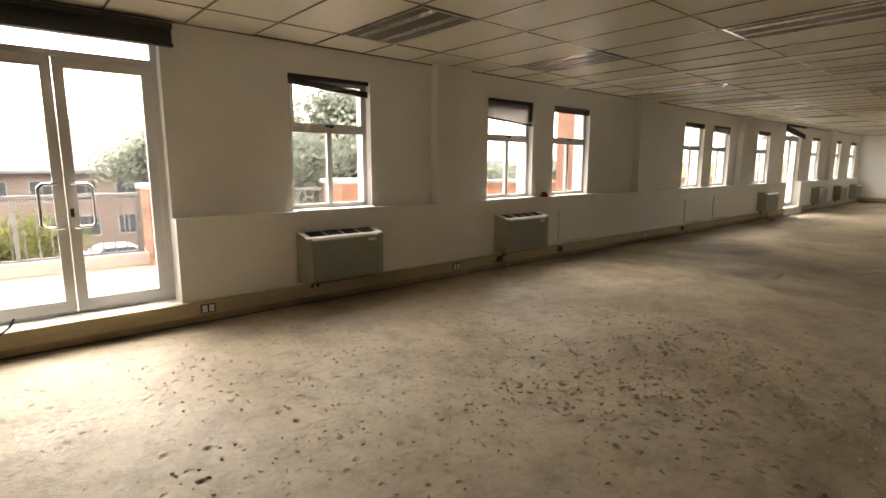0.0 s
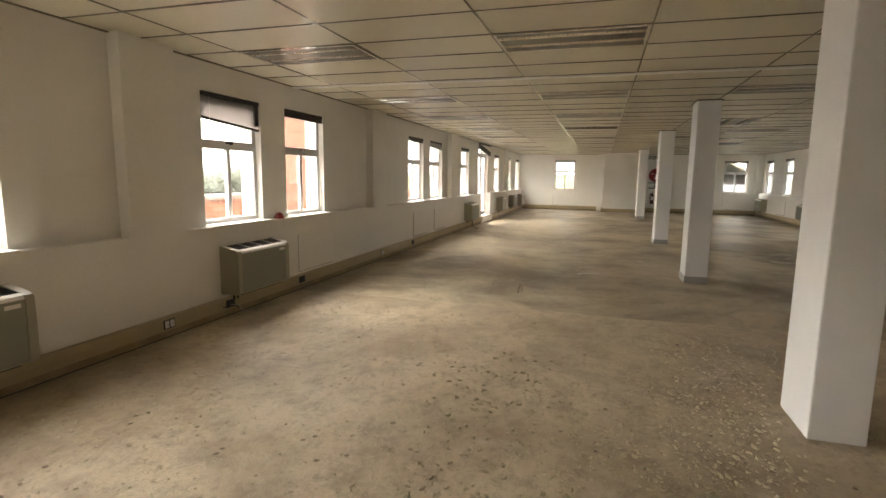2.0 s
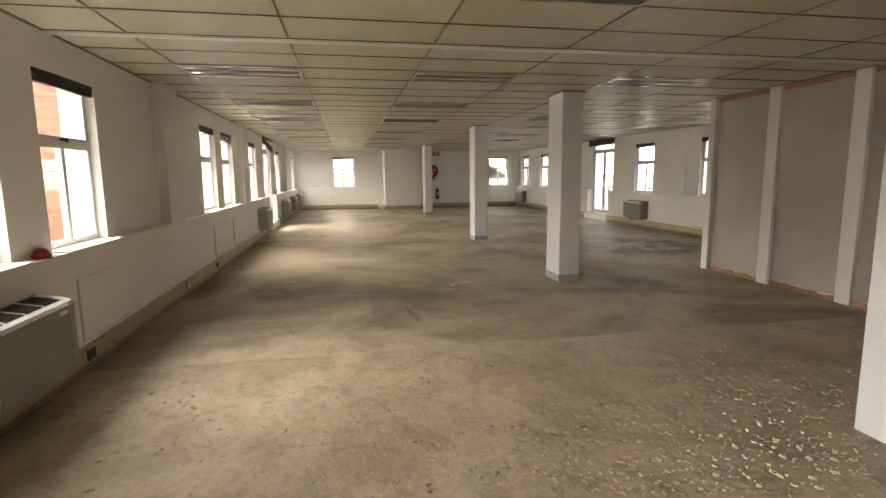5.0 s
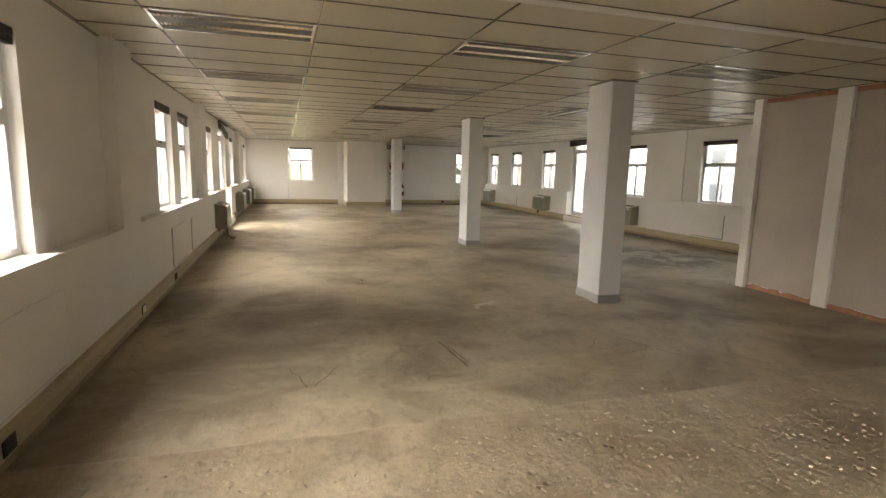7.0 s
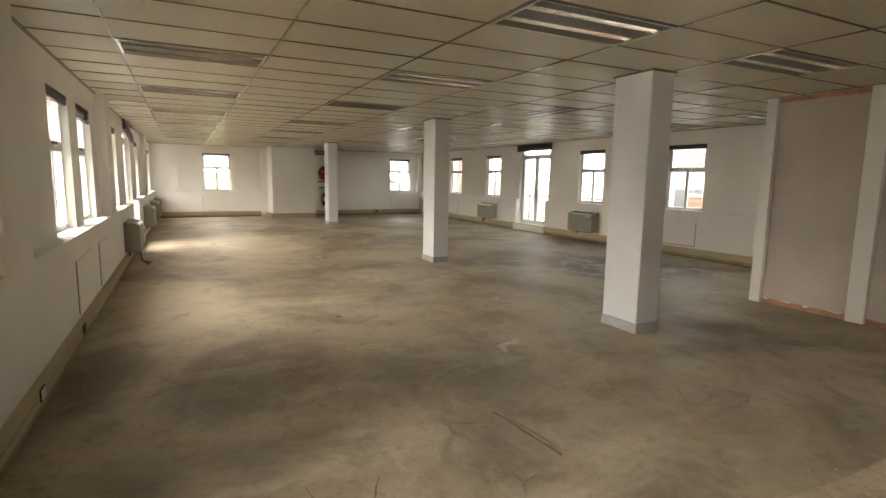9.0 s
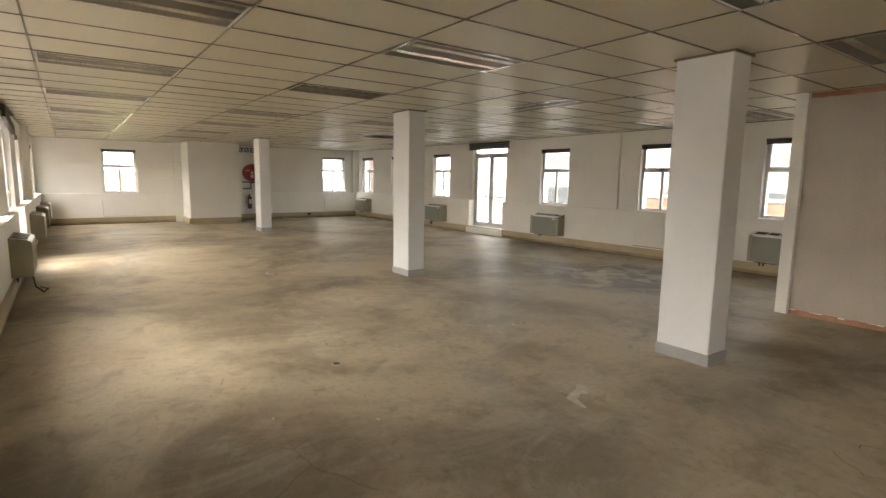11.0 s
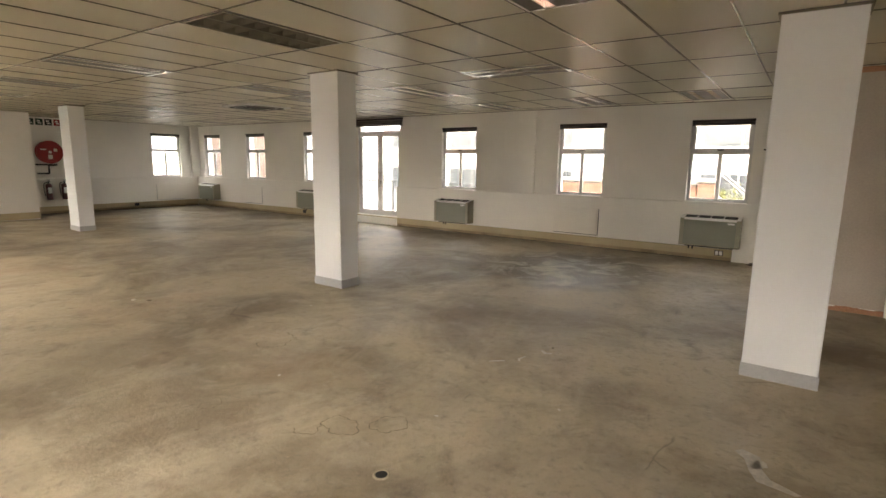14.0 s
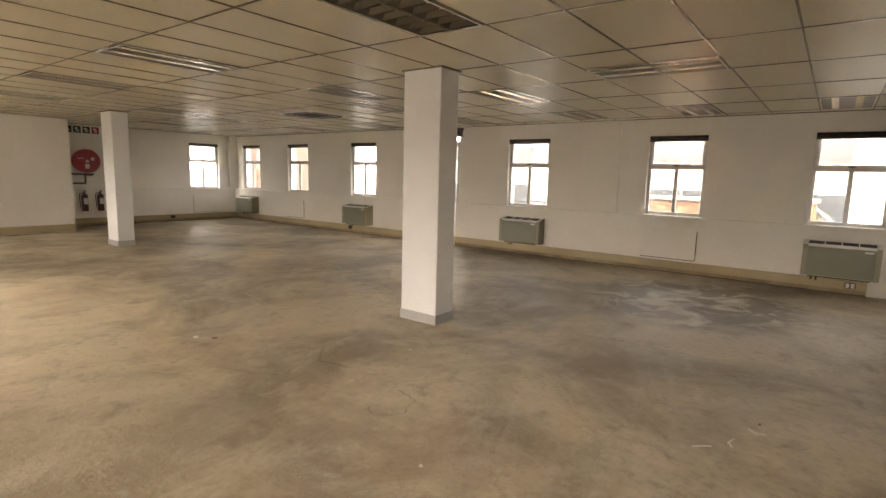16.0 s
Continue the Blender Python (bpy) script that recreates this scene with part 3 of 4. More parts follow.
def window():
    W, T = 0.475, 1.83
    root = tagged(new("window_1"), "grey metal window with hopper light over two panes", "window", kind="structure")
    d0, d1 = FD
    h = SILL + 0.012
    part("window_frame", boxes((-W, -W + 0.05, d0, d1, h, HEAD), (W - 0.05, W, d0, d1, h, HEAD), (-W + 0.05, W - 0.05, d0, d1, HEAD - 0.05, HEAD), (-W + 0.05, W - 0.05, d0, d1, h, h + 0.05)), ALU, root)
    part("transom", boxes((-W + 0.05, W - 0.05, d0 - 0.008, d1, T - 0.045, T + 0.025)), ALU, root)
    part("mullion", boxes((-0.028, 0.028, d0 + 0.002, d1, h + 0.05, T - 0.045)), ALU, root)
    a, b, z0, z1 = -W + 0.052, W - 0.052, T + 0.027, HEAD - 0.052
    part("sash", boxes((a, a + 0.022, d0 - 0.006, d1 - 0.01, z0, z1), (b - 0.022, b, d0 - 0.006, d1 - 0.01, z0, z1), (a + 0.022, b - 0.022, d0 - 0.006, d1 - 0.01, z1 - 0.022, z1), (a + 0.022, b - 0.022, d0 - 0.006, d1 - 0.01, z0, z0 + 0.022)), ALU, root, "grey hopper sash")
    part("latch", boxes((-0.05, 0.05, d0 - 0.03, d0 - 0.006, T + 0.015, T + 0.04), (-0.012, 0.012, d0 - 0.045, d0 - 0.03, T + 0.005, T + 0.04)), BLACK, root, "black stay latch")
    for x0, x1, za, zb in ((a + 0.022, b - 0.022, z0 + 0.022, z1 - 0.022), (-W + 0.05, -0.028, h + 0.05, T - 0.045), (0.028, W - 0.05, h + 0.05, T - 0.045)):
        p = part("pane", boxes((x0, x1, 0.098, 0.102, za, zb)), GLASS, root)
        p.visible_shadow = False
    part("window_sill", boxes((-W - 0.0, W + 0.0, -DADO - 0.015, d1 + 0.005, SILL, SILL + 0.012)), WALL, root, "white painted sill")
    return root


def raised_blind(drop=0.10, width=0.94, tilt=0.0, slats=0):
    """A venetian blind, hung from z = 0 in the head of a window."""
    state = "half-lowered" if slats else ("crooked raised" if tilt else "raised")
    root = empty("venetian_blind", "%s dark brown venetian blind in a window head" % state, "blind", "window blinds")
    w = width / 2
    part("headrail", boxes((-w, w, 0.004, 0.055, -0.045, -0.003), bevel=0.003), DARK, root)
    if not slats:
        stack = []
        for k in range(7):
            z = -0.048 - k * (drop - 0.062) / 7
            stack.append(part("slat", boxes((-w + 0.005, w - 0.005, 0.006, 0.053, z - 0.004, z - 0.001)), DARK, root))
        br = part("bottom_rail", boxes((-w, w, 0.008, 0.05, -drop, -drop + 0.014), bevel=0.003), DARK, root)
        if tilt:
            for ob in (*stack, br):
                ob.matrix_basis = pose(0, 0, -0.045) @ pose(-w, 0, 0, 0, tilt, 0) @ pose(w, 0, 0.045 + 0.01)
    else:
        for k in range(slats):
            bm = boxes((-w + 0.01, w - 0.01, -0.024, 0.024, -0.0006, 0.0006))
            ob = part("slat", bm, SLAT, root, "thin grey slat" if k == 0 else "")
            ob.matrix_basis = pose(0, 0.032, -0.058 - k * 0.019, 40, tilt * k / slats, 0)
        z = -0.058 - slats * 0.019 - 0.01
        ob = part("bottom_rail", boxes((-w, w, -0.022, 0.022, -0.012, 0.012), bevel=0.003), DARK, root)
        ob.matrix_basis = pose(0, 0.03, z, 0, tilt, 0)
        part("end_slats", boxes((w - 0.07, w - 0.006, 0.012, 0.05, z + 0.02, -0.045)), DARK, root, "tangled dark slats at one end")
        for x in (-w + 0.12, w - 0.12):
            bm = bmesh.new()
            rod(bm, (x, 0.006, z), (x, 0.006, -0.04), 0.002, 6)
            part("cord", bm, WHITE, root, "thin white ladder cord")
    return root


first, plain = None, None
count = 0
for side, spans in (("L", WIN_L), ("R", WIN_R), ("F", WIN_F)):
    for i, (a, b) in enumerate(spans):
        m = wall_pose(side, (a + b) / 2)
        count += 1
        if first is None:
            first = window()
            first.matrix_basis = m
        else:
            copy_thing(first, m).name = "window_%d" % count
        hung = m @ pose(0, 0, HEAD)
        if side == "L" and i == 0:
            raised_blind(0.11, tilt=4.5).matrix_basis = hung
        elif side == "L" and i == 1:
            raised_blind(slats=12, tilt=4.0).matrix_basis = hung
        elif side == "L" and i == 4:
            raised_blind(slats=4, tilt=2.0).matrix_basis = hung
        elif plain is None:
            plain = raised_blind()
            plain.matrix_basis = hung
        else:
            copy_thing(plain, hung)


# ---- glazed double doors ----
def glazed_door():
    W, z0, z1, T = 0.745, DOOR_Z[0], DOOR_Z[1], 2.28
    root = tagged(new("door_1"), "closed glazed double door in grey aluminium", "door", kind="structure")
    d0, d1 = 0.09, 0.15
    part("door_frame", boxes((-W, -W + 0.05, d0, d1, z0, z1), (W - 0.05, W, d0, d1, z0, z1), (-W + 0.05, W - 0.05, d0, d1, z1 - 0.04, z1), (-W + 0.05, W - 0.05, d0, d1, T, T + 0.05), (-W + 0.05, W - 0.05, d0, d1, z0, z0 + 0.02)), ALU, root)
    p = part("fanlight", boxes((-W + 0.05, W - 0.05, 0.118, 0.122, T + 0.05, z1 - 0.04)), GLASS, root)
    p.visible_shadow = False
    for s in (-1, 1):
        x0, x1 = sorted((s * 0.003, s * (W - 0.053)))
        za, zb = z0 + 0.023, T - 0.004
        st = 0.075
        leaf = part("door_leaf", boxes((x0, x0 + st, d0 - 0.004, d1 - 0.01, za, zb), (x1 - st, x1, d0 - 0.004, d1 - 0.01, za, zb), (x0 + st, x1 - st, d0 - 0.004, d1 - 0.01, zb - 0.08, zb), (x0 + st, x1 - st, d0 - 0.004, d1 - 0.01, za, za + 0.10)), ALU, root)
        p = part("pane", boxes((x0 + st, x1 - st, 0.113, 0.117, za + 0.10, zb - 0.08)), GLASS, leaf)
        p.visible_shadow = False
        bm = bmesh.new()
        pts = [(s * 0.04, 0.085, 0.94), (s * 0.04, 0.035, 0.94), (s * 0.15, 0.03, 0.94), (s * 0.18, 0.03, 0.97), (s * 0.18, 0.03, 1.26), (s * 0.15, 0.03, 1.29), (s * 0.04, 0.035, 1.29), (s * 0.04, 0.085, 1.29)]
        for a, b in zip(pts, pts[1:]):
            rod(bm, a, b, 0.012, 10)
        for q in pts[1:-1]:
            bmesh.ops.create_uvsphere(bm, u_segments=8, v_segments=6, radius=0.012, matrix=Matrix.Translation(q))
        part("handle", bm, CHROME, leaf, "chrome D-shaped pull handle")
    part("lock", boxes((0.02, 0.045, d0 - 0.01, d0 - 0.003, 1.02, 1.09)), BLACK, root, "black lock case")
    part("door_sill", boxes((-W - 0.04, W + 0.04, -DADO - 0.06, d1, z0 - 0.022, z0 - 0.001)), TRUNK, root, "worn yellowish sill board")
    return root


def door_blind(tilt=0.0):
    root = empty("venetian_blind", "dark brown venetian blind bunched above a glazed door", "blind", "door blinds")
    w = 0.85
    part("headrail", boxes((-w, w, -0.085, -0.02, 0.15, 0.19), bevel=0.003), DARK, root)
    stack = []
    for k in range(9):
        stack.append(part("slat", boxes((-w + 0.01, w - 0.01, -0.085 + 0.004 * (k % 2), -0.022, 0.024 + k * 0.0135, 0.031 + k * 0.0135)), DARK, root))
    b = part("bottom_rail", boxes((-w, w, -0.085, -0.022, 0.0, 0.02), bevel=0.004), DARK, root)
    if tilt:
        for ob in (*stack, b):
            ob.matrix_basis = pose(-w, 0, 0.15, 0, tilt, 0) @ pose(w, 0, -0.15)
    return root


d = None
for k, (side, (a, b)) in enumerate([("L", s) for s in DOOR_L] + [("R", s) for s in DOOR_R]):
    m = wall_pose(side, (a + b) / 2)
    if d is None:
        d = glazed_door()
        d.matrix_basis = m
    else:
        copy_thing(d, m).name = "door_%d" % (k + 1)
    door_blind(6.0 if k == 1 else 0.0).matrix_basis = m @ pose(0, 0, 2.435)


# ---- trunking along the walls ----
def trunking(name, m, u0, u1):
    t0, t1 = -DADO - 0.045, -DADO
    root = tagged(new(name), "beige two-compartment skirting trunking above a dark gap", "trunking", kind="structure")
    root.matrix_basis = m
    part("body", boxes((u0, u1, t0 + 0.004, t1, 0.075, 0.205)), TRUNK, root)
    u, k = u0, 0
    while u < u1 - 0.05:
        e = min(u + 2.4, u1)
        part("lid", boxes((u + 0.001, e - 0.001, t0 - (0.001 if k % 2 else 0.002), t0 + 0.006, 0.078, 0.136), (u + 0.001, e - 0.001, t0 - 0.001, t0 + 0.006, 0.142, 0.201)), TRUNK, root)
        part("lower_lid", boxes((u + 0.002, e - 0.002, t0 + 0.012, t1, 0.014, 0.074)), TRUNK_LOWER, root, "darker blotchy lower board, set back")
        u, k = e, k + 1
    # solid black strip paints the shade of the gap under the trunking
    part("foot", boxes((u0, u1, t0 + 0.025, t1, 0.0, 0.014)), BLACK, root, "black strip painting the shaded gap at the floor")


trunking("trim_north", M_L, X0, X1 - DADO)
trunking("trim_south", pose(CORE_X, YR, 0, 0, 0, 180) @ pose(0, 0, 0), -(X1 - DADO - CORE_X), -0.62)
trunking("trim_east_left", pose(X1, 0, 0, 0, 0, -90), -YL + DADO + 0.06, -1.62)
trunking("trim_east_right", pose(X1, 0, 0, 0, 0, -90), 0.2, -YR - DADO - 0.06)
p = part("trim_riser", boxes((25.20, 25.25, -0.22, 1.36, 0.02, 0.185), (25.20, X1 - DADO - 0.06, 1.36, 1.41, 0.02, 0.185)), TRUNK)
tagged(p, "beige skirting trunking round the riser", "trunking", kind="structure")


for x0, x1, y0, y1 in ((17.46, 19.02, YR + DADO + 0.03, YR + DADO + 0.075), (17.46, 19.02, YL - DADO - 0.075, YL - DADO - 0.03)):
    p = part("door_step", boxes((x0, x1, y0, y1, 0.012, 0.186), bevel=0.004), WALL)
    tagged(p, "white painted step board below a glazed door", "step", "door steps", "structure")


# ---- fan coil units ----
def extruded(profile, x0, x1):
    bm = bmesh.new()
    a = [bm.verts.new((x0, y, z)) for y, z in profile]
    b = [bm.verts.new((x1, y, z)) for y, z in profile]
    n = len(profile)
    bm.faces.new(a)
    bm.faces.new(b[::-1])
    for i in range(n):
        bm.faces.new((a[i], b[i], b[(i + 1) % n], a[(i + 1) % n]))
    return bm


def fan_coil_unit():
    root = empty("fan_coil_unit", "grey-green wall-hung fan coil unit below a window", "air conditioner", "fan coil units")
    y0, y1 = -DADO - 0.235, -DADO
    half, cap = 0.455, 0.06
    prof = [(y1, 0.25), (y0 + 0.02, 0.25), (y0, 0.27), (y0, 0.69), (y0 + 0.012, 0.712), (y0 + 0.05, 0.728), (y1, 0.762)]
    body = part("body", extruded([(y1, 0.252), (y0 + 0.022, 0.252), (y0 + 0.012, 0.27), (y0 + 0.012, 0.70), (y0 + 0.05, 0.722), (y1, 0.755)], -half + cap, half - cap), FCU_SIDE, root)
    part("front_panel", boxes((-half + cap + 0.004, half - cap - 0.004, y0 - 0.001, y0 + 0.0125, 0.272, 0.684), bevel=0.003), FCU_FRONT, root, "grey-green front panel")
    part("top_edge", extruded([(y0 + 0.001, 0.690), (y0 + 0.014, 0.713), (y0 + 0.045, 0.728), (y0 + 0.045, 0.70), (y0 + 0.013, 0.688)], -half + cap, half - cap), WHITE, root, "white rounded top edge")
    for s in (-1, 1):
        x0, x1 = sorted((s * (half - cap), s * half))
        part("end_cap", extruded(prof, x0, x1), FCU_SIDE, root, "cream end cap")
        c = part("corner", extruded([(y0 + 0.004, 0.694), (y0 + 0.014, 0.716), (y0 + 0.05, 0.732), (y1 - 0.03, 0.764), (y1 - 0.03, 0.757), (y0 + 0.05, 0.724)], x0 + 0.002, x1 - 0.002), WHITE, root, "white plastic top corner")
    span = 2 * (half - cap)
    slope = (0.755 - 0.722) / (y1 - y0 - 0.05)
    top = lambda y: 0.722 + slope * (y - y0 - 0.05)
    for k in range(4):
        x0 = -half + cap + k * span / 4 + 0.008
        x1 = x0 + span / 4 - 0.016
        ya, yb = y0 + 0.052, y1 - 0.02
        g = part("outlet_grille", extruded([(ya, top(ya) + 0.001), (ya, top(ya) + 0.006), (yb, top(yb) + 0.006), (yb, top(yb) + 0.001)], x0, x1), GRILLE, root, "dark outlet grille")
        bm = bmesh.new()
        for q in range(6):
            y = ya + 0.015 + q * (yb - ya - 0.03) / 5
            box(bm, x0, x1, y - 0.002, y + 0.002, top(y) + 0.005, top(y) + 0.010)
        part("vane", bm, BLACK, g)
        if k:
            part("divider", extruded([(ya, top(ya) + 0.001), (ya, top(ya) + 0.012), (yb, top(yb) + 0.012), (yb, top(yb) + 0.001)], x0 - 0.014, x0 - 0.002), WHITE, root, "white grille divider")
    part("badge", boxes((half - cap - 0.13, half - cap - 0.03, y0 - 0.0025, y0 - 0.0005, 0.64, 0.668)), WHITE, root, "pale label")
    bm = bmesh.new()
    rod(bm, (-0.32, y1 - 0.05, 0.26), (-0.32, y1 - 0.05, 0.17), 0.012)
    rod(bm, (-0.26, y1 - 0.05, 0.26), (-0.26, y1 - 0.05, 0.17), 0.012)
    part("pipe", bm, BLACK, root, "black insulated pipe stubs")
    part("drip_tray", boxes((-half + 0.09, half - 0.09, y0 + 0.05, y1 - 0.02, 0.235, 0.2505)), BLACK, root, "dark drip tray")
    return root


unit = None
for side, us in (("L", (2.69, 5.63, 15.78, 20.6, 23.3, 25.65)), ("R", (10.505, 15.73, 20.56, 25.6))):
    for u in us:
        m = wall_pose(side, u)
        if unit is None:
            unit = fan_coil_unit()
            unit.matrix_basis = m
        else:
            copy_thing(unit, m)

# cover boards where units were taken out
for side, us in (("L", (7.11, 11.5, 12.95)), ("R", (12.91, 23.35)), ("F", (3.22, -4.22))):
    for u in us:
        root = empty("cover_panel", "white painted cover board where a unit was removed", "cover panel", "cover panels")
        part("board", boxes((-0.45, 0.45, -DADO - 0.014, -DADO, 0.245, 0.745), bevel=0.003), WALL, root)
        part("shadow_gap", boxes(((0.45, 0.462) if side == "R" else (-0.462, -0.45)) + (-DADO - 0.004, -DADO, 0.25, 0.745), (-0.45, 0.45, -DADO - 0.004, -DADO, 0.233, 0.245)), GREY if side == "F" or u < 8 else GRILLE, root, "dark open joint")
        root.matrix_basis = wall_pose(side, u)


# ---- sockets in the trunking ----
def power_socket(kind):
    root = empty("power_socket", "white twin socket outlet in beige trunking" if kind == "white" else "dark socket outlet in beige trunking", "socket", "sockets")
    y = -DADO - 0.047
    part("plate", boxes((-0.065, 0.065, y - 0.008, y + 0.002, 0.095, 0.180), bevel=0.003), BLACK if kind != "white" else GRILLE, root)
    for s in (-1, 1):
        part("insert", boxes((s * 0.03 - 0.022, s * 0.03 + 0.022, y - 0.011, y - 0.006, 0.105, 0.170)), WHITE if kind == "white" else GRILLE, root)
        bm = bmesh.new()
        for dx, dz in ((0, 0.012), (-0.01, -0.008), (0.01, -0.008)):
            rod(bm, (s * 0.03 + dx, y - 0.012, 0.1375 + dz), (s * 0.03 + dx, y - 0.0105, 0.1375 + dz), 0.0035, 6)
        part("pin_hole", bm, BLACK, root)
    return root


white_socket, dark_socket = None, None
for side, u, kind in (("L", 1.32, "white"), ("L", 4.42, "white"), ("L", 9.3, "white"), ("L", 10.9, "dark"), ("L", 5.25, "dark"), ("L", 6.65, "dark"), ("R", 10.35, "white"), ("R", 20.9, "dark"), ("F", -3.1, "dark")):
    m = wall_pose(side, u)
    src = white_socket if kind == "white" else dark_socket
    if src is None:
        src = power_socket(kind)
        src.matrix_basis = m
        if kind == "white":
            white_socket = src
        else:
            dark_socket = src
    else:
        copy_thing(src, m)


# ---- fire point ----
def hose_reel():
    root = empty("hose_reel", "red wall-mounted fire hose reel with black hose", "hose reel")
    root.matrix_basis = pose(X1, -0.93, 1.70)
    def drum(r, x0, x1, n=36):
        bm = bmesh.new()
        rod(bm, (x0, 0, 0), (x1, 0, 0), r, n)
        return bm
    part("back_disc", drum(0.30, -0.09, -0.07), RED, root)
    part("front_disc", drum(0.31, -0.24, -0.22), RED, root)
    part("hose", drum(0.27, -0.22, -0.09), BLACK, root, "black coiled rubber hose")
    part("hub", drum(0.06, -0.255, -0.24), RED, root)
    part("plate", boxes((-0.245, -0.24, -0.05, 0.05, -0.19, -0.07), (-0.245, -0.24, 0.08, 0.22, 0.06, 0.085), (-0.245, -0.24, -0.17, -0.09, 0.02, 0.10), (-0.26, -0.254, -0.035, 0.035, -0.035, 0.035)), WHITE, root, "white instruction plates")
    bm = boxes((-0.075, 0.001, -0.05, 0.05, -0.06, 0.06))
    part("bracket", bm, BLACK, root)
    bm = bmesh.new()
    pts = [(-0.04, 0.30, -0.34), (-0.04, -0.2, -0.34), (-0.04, -0.12, -0.36), (-0.04, 0.0, -0.36), (-0.04, 0.0, -0.58), (-0.04, 0.28, -0.58)]
    for a, b in zip(pts, pts[1:]):
        rod(bm, a, b, 0.022, 10)
    part("supply_pipe", bm, BLACK, root, "dark supply pipe and valve")


hose_reel()


def extinguisher(y):
    root = empty("fire_extinguisher", "dark red fire extinguisher hung on the wall", "extinguisher", "extinguishers")
    root.matrix_basis = pose(X1 - DADO, y, 0.40)
    bm = bmesh.new()
    rod(bm, (-0.10, 0, 0.0), (-0.10, 0, 0.40), 0.075, 20)
    bmesh.ops.create_uvsphere(bm, u_segments=20, v_segments=8, radius=0.075, matrix=Matrix.Translation((-0.10, 0, 0.40)) @ Matrix.Diagonal((1, 1, 0.7, 1)))
    part("cylinder", bm, EXTINGUISHER, root)
    part("label", boxes((-0.1775, -0.17, -0.045, 0.045, 0.18, 0.34)), WHITE, root, "pale instruction label")
    bm = bmesh.new()
    rod(bm, (-0.10, 0, 0.44), (-0.10, 0, 0.50), 0.022, 10)
    box(bm, -0.19, -0.09, -0.012, 0.012, 0.50, 0.52)
    box(bm, -0.19, -0.09, -0.012, 0.012, 0.535, 0.55)
    part("valve", bm, BLACK, root, "black valve and lever")
    bm = bmesh.new()
    pts = [(-0.10, 0.03, 0.48), (-0.10, 0.10, 0.46), (-0.10, 0.115, 0.36), (-0.10, 0.10, 0.10)]
    for a, b in zip(pts, pts[1:]):
        rod(bm, a, b, 0.011, 8)
    part("hose", bm, BLACK, root)
    part("bracket", boxes((-0.03, 0.0, -0.04, 0.04, 0.1, 0.42)), BLACK, root)


extinguisher(-0.82)
extinguisher(-1.19)
for k in range(4):
    y = -0.62 - 0.21 * k
    root = empty("fire_sign", "small square fire safety sign, dark with a white symbol", "sign", "fire signs")
    x = X1 - 0.0005
    part("plate", boxes((x - 0.004, x, y - 0.085, y + 0.085, 2.43, 2.60)), SIGNGREEN if k < 2 else RED if k == 3 else BLACK, root)
    part("symbol", boxes((x - 0.006, x - 0.003, y - 0.05, y + 0.03, 2.47, 2.50), (x - 0.006, x - 0.003, y - 0.02, y + 0.05, 2.52, 2.56)), WHITE, root, "white symbol")

# ---- small things indoors ----
root = empty("alarm_beacon", "small red dome alarm beacon standing on a white window ledge", "alarm beacon")
root.matrix_basis = pose(6.33, YL - 0.065, SILL)
bm = bmesh.new()
rod(bm, (0, 0, 0), (0, 0, 0.03), 0.062, 20)
part("base", bm, RED, root)
bm = bmesh.new()
bmesh.ops.create_uvsphere(bm, u_segments=20, v_segments=12, radius=0.052, matrix=Matrix.Translation((0, 0, 0.03)) @ Matrix.Diagonal((1, 1, 0.95, 1)))
part("dome", bm, RED, root, "glossy red dome")

root = empty("wall_bracket", "dark metal bracket bar fixed to the wall", "bracket")
root.matrix_basis = pose(9.72, YR, 1.86)
part("bar", boxes((-0.18, 0.16, 0.0, 0.03, -0.012, 0.012), bevel=0.002), BLACK, root)

# the hole is not cut: a black disc inside a rim paints its shade
root = empty("floor_outlet", "round floor hole drawn as a black disc in a low rim", "floor outlet")
root.matrix_basis = pose(10.86, 2.78, 0)
bm = bmesh.new()
bmesh.ops.create_circle(bm, cap_ends=True, radius=0.032, segments=24, matrix=Matrix.Translation((0, 0, 0.004)))
part("hole", bm, BLACK, root, "black disc painting the shaded depth of the hole")
bm = bmesh.new()
for k in range(24):
    a0, a1 = 2 * math.pi * k / 24, 2 * math.pi * (k + 1) / 24
    q = [(0.032, 0.003), (0.039, 0.006), (0.047, 0.0)]
    for (r0, h0), (r1, h1) in zip(q, q[1:]):
        bm.faces.new([bm.verts.new((r * math.cos(a), r * math.sin(a), h)) for r, a, h in ((r0, a0, h0), (r1, a0, h1), (r1, a1, h1), (r0, a1, h0))])
part("rim", bm, CHIP, root)


def cable(name, label, pts, r=0.004, material=None):
    bm = bmesh.new()
    for a, b in zip(pts, pts[1:]):
        rod(bm, a, b, r, 6)
    tagged(part(name, bm, material or BLACK), label, "cable", "loose cables")


def arc(cx, cy, rx, ry, a0, a1, n=14, z=0.005):
    return [(cx + rx * math.cos(radians(a0 + (a1 - a0) * k / n)), cy + ry * math.sin(radians(a0 + (a1 - a0) * k / n)), z) for k in range(n + 1)]


cable("cable", "thin grey cable trailing from the trunking over the screed", [(5.22, 5.13, 0.13), (5.30, 5.09, 0.12), (5.36, 5.12, 0.05), (5.45, 5.12, 0.007), (5.62, 5.03, 0.007), (5.76, 4.95, 0.007), (5.95, 4.90, 0.007), (6.15, 4.87, 0.007), (6.30, 4.86, 0.007), (6.38, 4.80, 0.007), (6.36, 4.73, 0.007), (6.28, 4.75, 0.007), (6.20, 4.80, 0.007)], 0.004, GREY)
